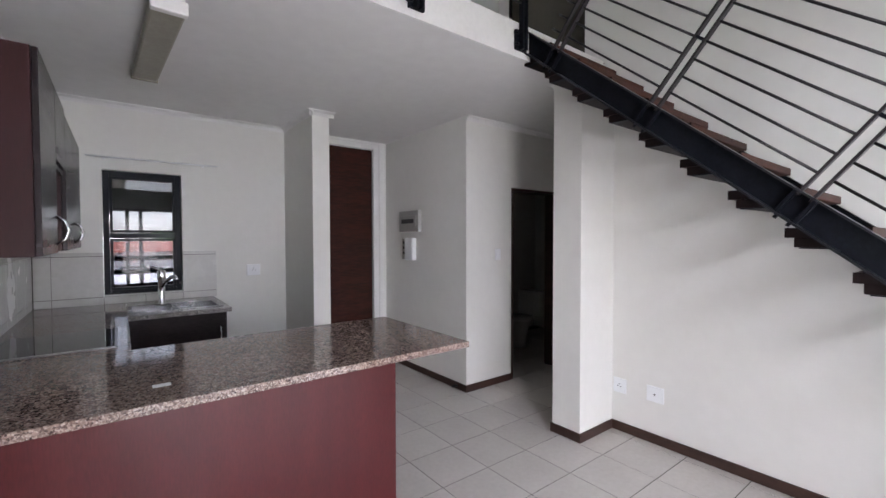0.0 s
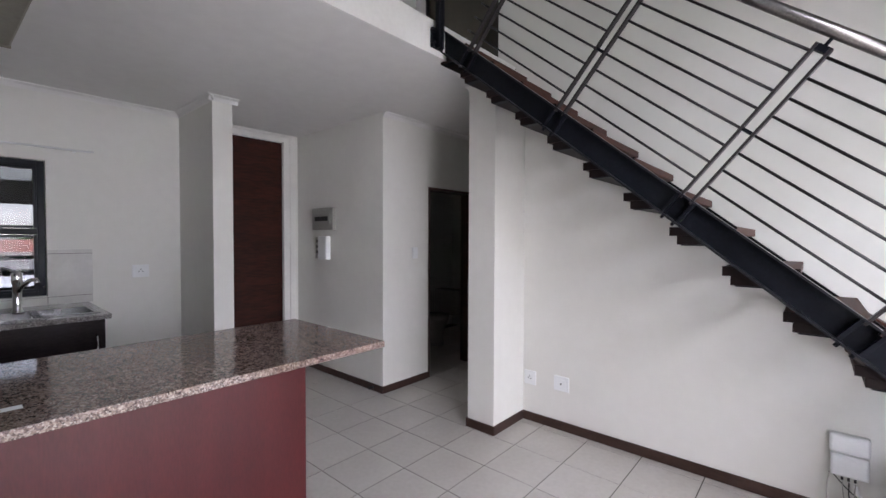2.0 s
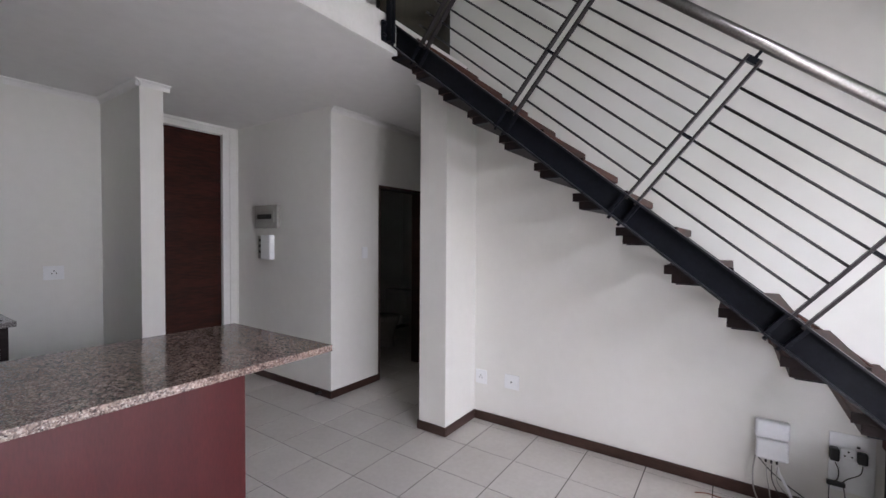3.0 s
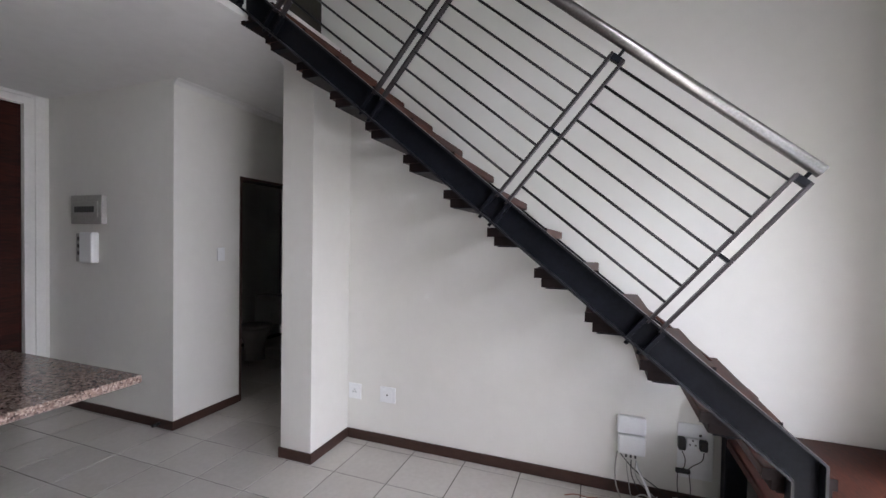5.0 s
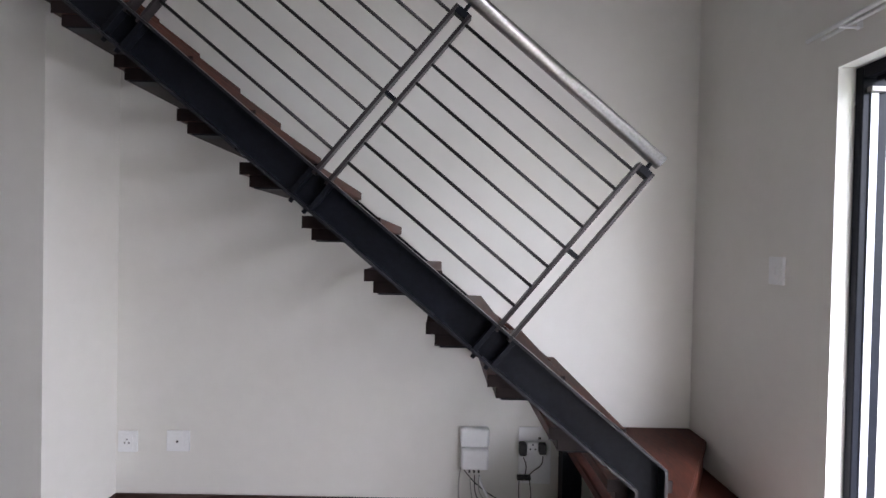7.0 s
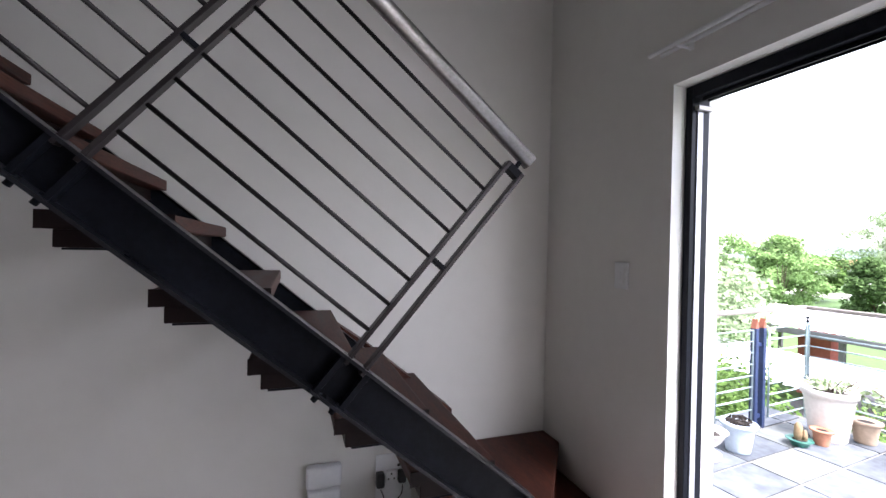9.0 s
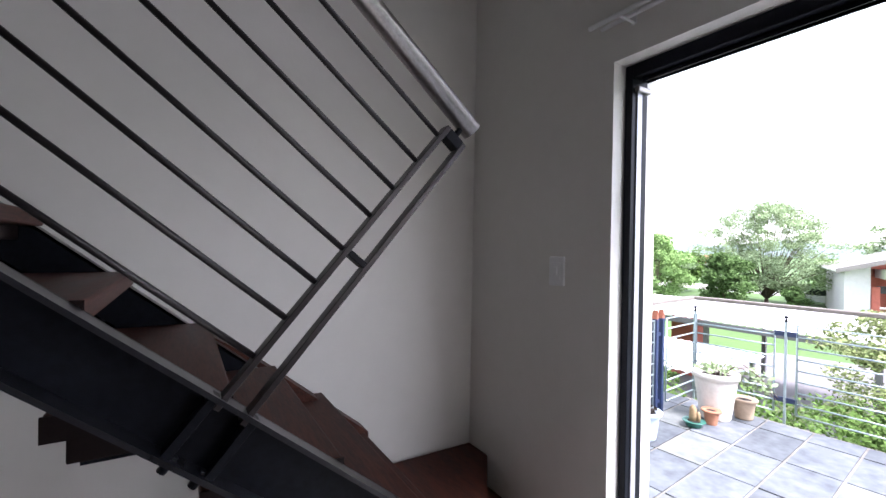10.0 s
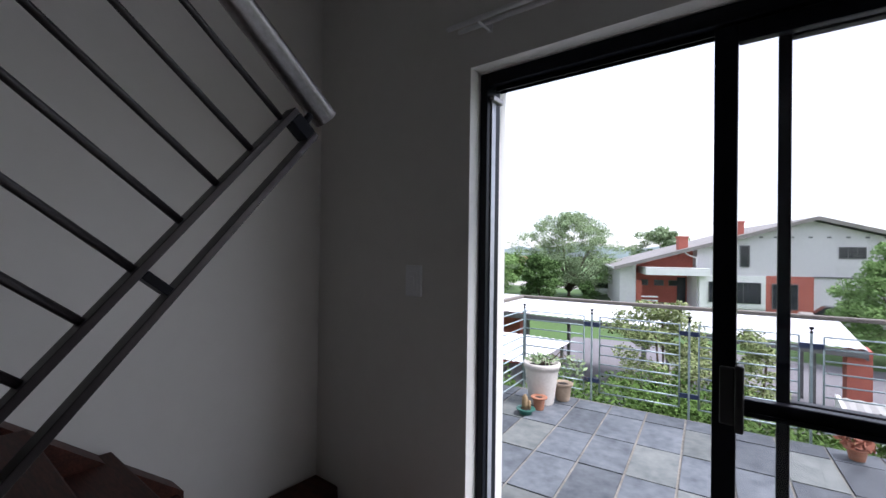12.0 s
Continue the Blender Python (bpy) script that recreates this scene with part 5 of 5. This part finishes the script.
def tree(name, x, y, base, height, spread, mats, label, seed, clumps=26, leaves=200, size=.18, trunk=.2, low=.35, group="garden trees", puff=(.2, .38)):
    """A tapered trunk that forks into limbs, each ending in uneven clumps of small leaves."""
    r = random.Random(seed)
    e = thing(name, (x, y, base), label, "tree", group)
    bm = bmesh.new()
    fork = base + height * low
    tube(bm, [(x, y, base), (x + .1, y + .05, (base + fork) / 2), (x, y, fork)], trunk, 8, trunk * .7)
    tips = []
    zc, rz = base + height * (1 + low) / 2, height * (1 - low) / 2
    for i in range(clumps):
        a, v = r.random() * 2 * math.pi, r.uniform(-.95, 1)
        k = (.2 + .8 * r.random() ** .55) * (.86 + .16 * math.sin(3 * a + seed + 2 * v) + .12 * math.sin(7 * a + 5 * v))
        rad = spread * k * math.sqrt(max(.04, 1 - v * v)) * (1 - .18 * v)
        p = Vector((x + rad * math.cos(a), y + rad * math.sin(a), zc + rz * v * (.75 + .25 * k)))
        tips.append(p)
        mid = Vector((x, y, fork)).lerp(p, .5) + Vector((0, 0, .04 * height))
        if i % 8 == 0:
            tube(bm, [(x, y, fork - .1), mid, p], trunk * .25, 5, .015)
    part("trunk", bm, BARK, e)
    bm = bmesh.new()
    for p in tips:
        s = spread * r.uniform(*puff) * 1.0
        leaf_cloud(bm, p, (s, s, s * r.uniform(.45, .75)), leaves, size, r, .25)
    part("crown", bm, mats, e)
    return e


tree("shade_tree", 46, 15.0, GZ, 9.0, 6.3, LEAFGREY, "wide airy grey-green shade tree on the lawn", 1, 420, 120, .085, .2, .06, puff=(.07, .14))
tree("dense_tree", 40, 15.6, GZ, 4.4, 2.4, LEAFDARK, "dense dark green round tree in front of a larger one", 2, 44, 300, .12, .12, .12)
tree("dense_tree", 33, 17.4, GZ, 5.7, 2.5, LEAFSOFT, "leafy bright green tree beside the road", 5, 60, 320, .1, .15, .08)
tree("dense_tree", 35, 22.5, GZ, 5.9, 3.2, LEAFSOFT, "leafy bright green tree beside the road", 6, 50, 300, .12, .15, .1)
tree("shade_tree", 66, 10, GZ, 8.0, 4.9, LEAFGREY, "grey-green tree behind the gable house", 7, 110, 170, .16, .25, .2, puff=(.12, .22))
tree("garden_tree", 27, -6.3, GZ, 5.2, 3.0, LEAFSOFT, "spreading mid-green tree in front of the house", 8, 110, 260, .08, .15, .1, puff=(.12, .24))
tree("garden_tree", 30, -11.5, GZ, 4.6, 3.0, LEAFSOFT, "spreading mid-green tree in front of the house", 9, 34, 240, .14, .2, .25)
tree("garden_tree", 42, 11.6, GZ, 1.9, 1.1, LEAFDARK, "small dark bushy tree beside the house", 12, 26, 200, .09, .08, .05)
tree("garden_tree", 54, 13.0, GZ, 4.0, 2.2, LEAFSOFT, "soft green garden tree beyond the parked cars", 17, 40, 220, .12, .12, .05)
tree("garden_tree", 50, 26, GZ, 4.6, 4.2, LEAF, "broad green tree beyond the lawn", 13, 30, 220, .2, .2, .2)
tree("grey_tree", 14, 8.2, GZ, 5.0, 3.0, LEAFGREY, "dense grey-green tree close by the balcony", 14, 34, 340, .09, .2, .2)
tree("yellow_shrub", 8.9, -.45, GZ, 3.95, 1.0, LEAFYELLOW, "airy yellow-green shrub rising above the balcony rail", 15, 120, 240, .026, .05, .2, group="shrubs by the balcony", puff=(.14, .26))
tree("yellow_shrub", 9.1, -1.45, GZ, 3.55, .75, LEAFYELLOW, "airy yellow-green shrub rising above the balcony rail", 16, 60, 200, .026, .05, .2, group="shrubs by the balcony", puff=(.14, .26))

r3 = random.Random(21)
bm = bmesh.new()
for i in range(52):
    y = -4.4 + 8.6 * (i / 51) + r3.uniform(-.3, .3)
    x = 7.35 + r3.uniform(-.35, .9)
    top = -.55 + r3.uniform(-.35, .3) + (.15 if y < 0 else 0)
    if y > .4:
        x -= .4
    leaf_cloud(bm, (x, y, top - .3), (.55, .5, .5), 1500, .03, r3, .3)
hedge = part("hedge", bm, LEAF, None, "dense green shrubbery below the balcony edge", "stuff")
bm = bmesh.new()
for i in range(22):
    x = 3.8 + 3.2 * (i / 21) + r3.uniform(-.2, .2)
    leaf_cloud(bm, (x, 1.6 + r3.uniform(-.3, .5), -.25 + r3.uniform(-.4, .25)), (.5, .5, .6), 1100, .03, r3, .3)
part("hedge", bm, LEAF, None, "dense green shrubbery beside the balcony", "stuff")
bm = bmesh.new()
for i in range(46):
    leaf_cloud(bm, (9.5 + r3.uniform(-1, 2.4), -6 + 11 * i / 45, -2.0 + r3.uniform(-.5, .4)), (.8, .7, .6), 300, .05, r3, .3)
part("shrubs", bm, LEAFDARK, None, "darker shrubs in the bed below", "stuff")

# two parked cars by the carport
def car(x, y, mat, label):
    e = thing("car", (x, y, GZ), label, "car", "parked cars")
    bm = bmesh.new()
    prism(bm, [(x - .85, GZ + .28), (x + .85, GZ + .28), (x + .87, GZ + .75), (x + .8, GZ + .86), (x - .8, GZ + .86), (x - .87, GZ + .75)], "y", y - 2, y + 2)
    bmesh.ops.bevel(bm, geom=bm.edges[:], offset=.08, segments=3, affect="EDGES")
    part("body", bm, mat, e)
    bm = bmesh.new()
    prism(bm, [(y - 1.5, GZ + .861), (y - .9, GZ + 1.36), (y + .7, GZ + 1.4), (y + 1.3, GZ + .861)], "x", x - .72, x + .72)
    bmesh.ops.bevel(bm, geom=bm.edges[:], offset=.05, segments=2, affect="EDGES")
    part("cabin", bm, DARKGLASS, e)
    for sx in (-.8, .8):
        for sy in (-1.25, 1.25):
            w = part("wheel", tube(bmesh.new(), [(x + sx - .1, y + sy, GZ + .31), (x + sx + .1, y + sy, GZ + .31)], .3, 20), BLACK, e)
            part("rim", tube(bmesh.new(), [(x + sx - .11, y + sy, GZ + .31), (x + sx + .11, y + sy, GZ + .31)], .18, 12), STAINLESS, w)


car(13.2, -5.6, PLASTIC, "white car parked under the sheet roof")
car(38.5, -5.4, GREYPLASTIC, "silver-grey car parked before the gable house")
car(50, 12.2, PLASTIC, "white car parked under trees")

# ---- outside the kitchen window: access gallery and neighbours ----
structure("access_gallery", [(-4.0, XK - .221, -8, -1.47, -.3, -.05), (-4.0, -3.101, -1.4695, 2, -.3, -.05), (-4.6, XK - .221, -8, -1.47, 2.06, 2.26), (-4.6, -3.101, -1.4695, 2, 2.06, 2.26)], CONCRETE, "concrete access gallery with a soffit over it")
structure("access_beam", [(-4.05, -3.9, -8, 2, 1.82, 2.0595)], ROOFEDGE, "dark edge beam of the access gallery")
ag = thing("access_railing", (-3.97, -3, 0), "dark steel railing of the access gallery", "railing")
for i in range(9):
    part("post", new_box(-3.99, -3.95, -7.5 + i * 1.15, -7.46 + i * 1.15, -.05, 1.32), STEEL, ag)
for y in (-3.0, -2.88):
    part("post", new_box(-3.99, -3.95, y - .018, y + .018, -.05, 1.8195), STEEL, ag)
for z, r in ((.2, .016), (.4, .016), (.6, .016), (.8, .016), (.99, .03), (1.155, .03), (1.30, .024)):
    part("rod", tube(bmesh.new(), [(-3.97, -7.6, z), (-3.97, 1.9, z)], r, 8), STEEL, ag)
nb = thing("neighbour_house", (-42, 0, GZ), "white rendered neighbour house with a red-brown roof", "house")
part("wall", new_box(-50, -38, -9, 14, GZ, .55), HOUSEWALL, nb)
bm = bmesh.new()
prism(bm, [(-37.4, .5), (-44, 1.25), (-50.6, .5)], "y", -9.5, 14.5)
part("roof", bm, REDROOF, nb)
for yy in (-7, -3, 1, 5, 9):
    part("window", new_box(-38.0, -37.95, yy, yy + 1.6, -1.8, -.6), DARKGLASS, nb)
wr = thing("white_roof", (-26, 0, GZ), "white corrugated carport roof beyond the access gallery", "carport")
bm = bmesh.new()
corrugated(bm, -31, -21, -16, 14, -.35, -.7)
part("roof", bm, ROOFSHEET, wr)
for a in (-14, -8, -2, 4, 10):
    part("post", new_box(-21.4, -21.3, a, a + .1, GZ, -.74), ROOFEDGE, wr)
    part("post", new_box(-30.7, -30.6, a, a + .1, GZ, -.38), ROOFEDGE, wr)
tree("garden_tree", -62, 4, GZ, 5.5, 4.5, LEAFDARK, "dark garden tree behind the neighbour house", 31, 24, 160, .22, .2, .2)
tree("garden_tree", -60, -8, GZ, 5.2, 4.5, LEAF, "green garden tree behind the neighbour house", 32, 24, 160, .22, .2, .2)
structure("road", [(-40, -4.7, -40, 20, GZ + .001, GZ + .02)], PALEPAVE, "pale paved yard behind the building")

# ---- floor tiles, slates ----
rt_ = random.Random(7)


def tile_mesh(w, d, t, bev, name, mat):
    bm = bmesh.new()
    box(bm, -w / 2, w / 2, -d / 2, d / 2, -t, -bev)
    top = [f for f in bm.faces if f.calc_center_median().z > -bev * 1.5]
    lift = bmesh.ops.inset_region(bm, faces=top, thickness=bev, depth=0)
    for f in top:
        for v in f.verts:
            v.co.z = 0
    tidy(bm)
    me = bpy.data.meshes.new(name)
    bm.to_mesh(me)
    bm.free()
    me.materials.append(mat)
    return me


def lay(parent, me, name, x, y, z, tilt=0.0, turn=0.0):
    ob = new(name, me)
    ob.parent = parent
    ob.location = (x, y, z)
    ob.rotation_euler = (rt_.uniform(-tilt, tilt), rt_.uniform(-tilt, tilt), turn)


TP = .374
cut = tile_mesh(TP - .006, YA - ST - .001 + .042, .007, .0012, "cut_floor_tile", TILE)
whole = tile_mesh(TP - .006, TP - .006, .007, .0012, "floor_tile", TILE)
for i in range(-8, 9):
    for j in range(-12, 8):
        cx, cy = .19 + TP * (i + .5), -.045 + TP * (j + .5)
        if cy > 0 and cx > -.26:
            if j == 0 and cx < 2.75:
                lay(floor, cut, "floor_tile", cx, (-.042 + YA - ST - .001) / 2, 0, .0006)
            continue
        if cx > XB - .1 or cy < YS + .1 or cx < -3.0:
            continue
        if cx < .1 and cy < YK:
            continue
        if cy > 0 and cx + TP / 2 > -.24 and cx > -.4:
            pass
        lay(floor, whole, "floor_tile", cx, cy, rt_.uniform(-.0004, .0004), .0006)
slab = bpy.data.objects["balcony_slab"]
sl = tile_mesh(.534, .300, .014, .003, "slate", SLATE)
sl2 = tile_mesh(.534, .300, .014, .003, "tan_slate", SLATETAN)
sl3 = tile_mesh(.244, .300, .014, .003, "edge_slate", SLATE)
ROT = Matrix.Rotation(SKEW, 4, "Z")
for i in range(-4, 2):
    for j in range(-18, 3):
        p = Vector((5.51, -.144, 0)) + ROT @ Vector((.55 * (i + .5), .318 * (j + .5), 0))
        if p.x < XB + .25 + .1 or p.y < BY0 + .2:
            continue
        if i == 1:
            p -= ROT @ Vector((.145, 0, 0))
            lay(slab, sl3, "slate", p.x, p.y, rt_.uniform(-.002, .001), .003, SKEW)
            continue
        lay(slab, sl2 if rt_.random() < .34 else sl, "slate", p.x, p.y, rt_.uniform(-.002, .001), .003, SKEW)
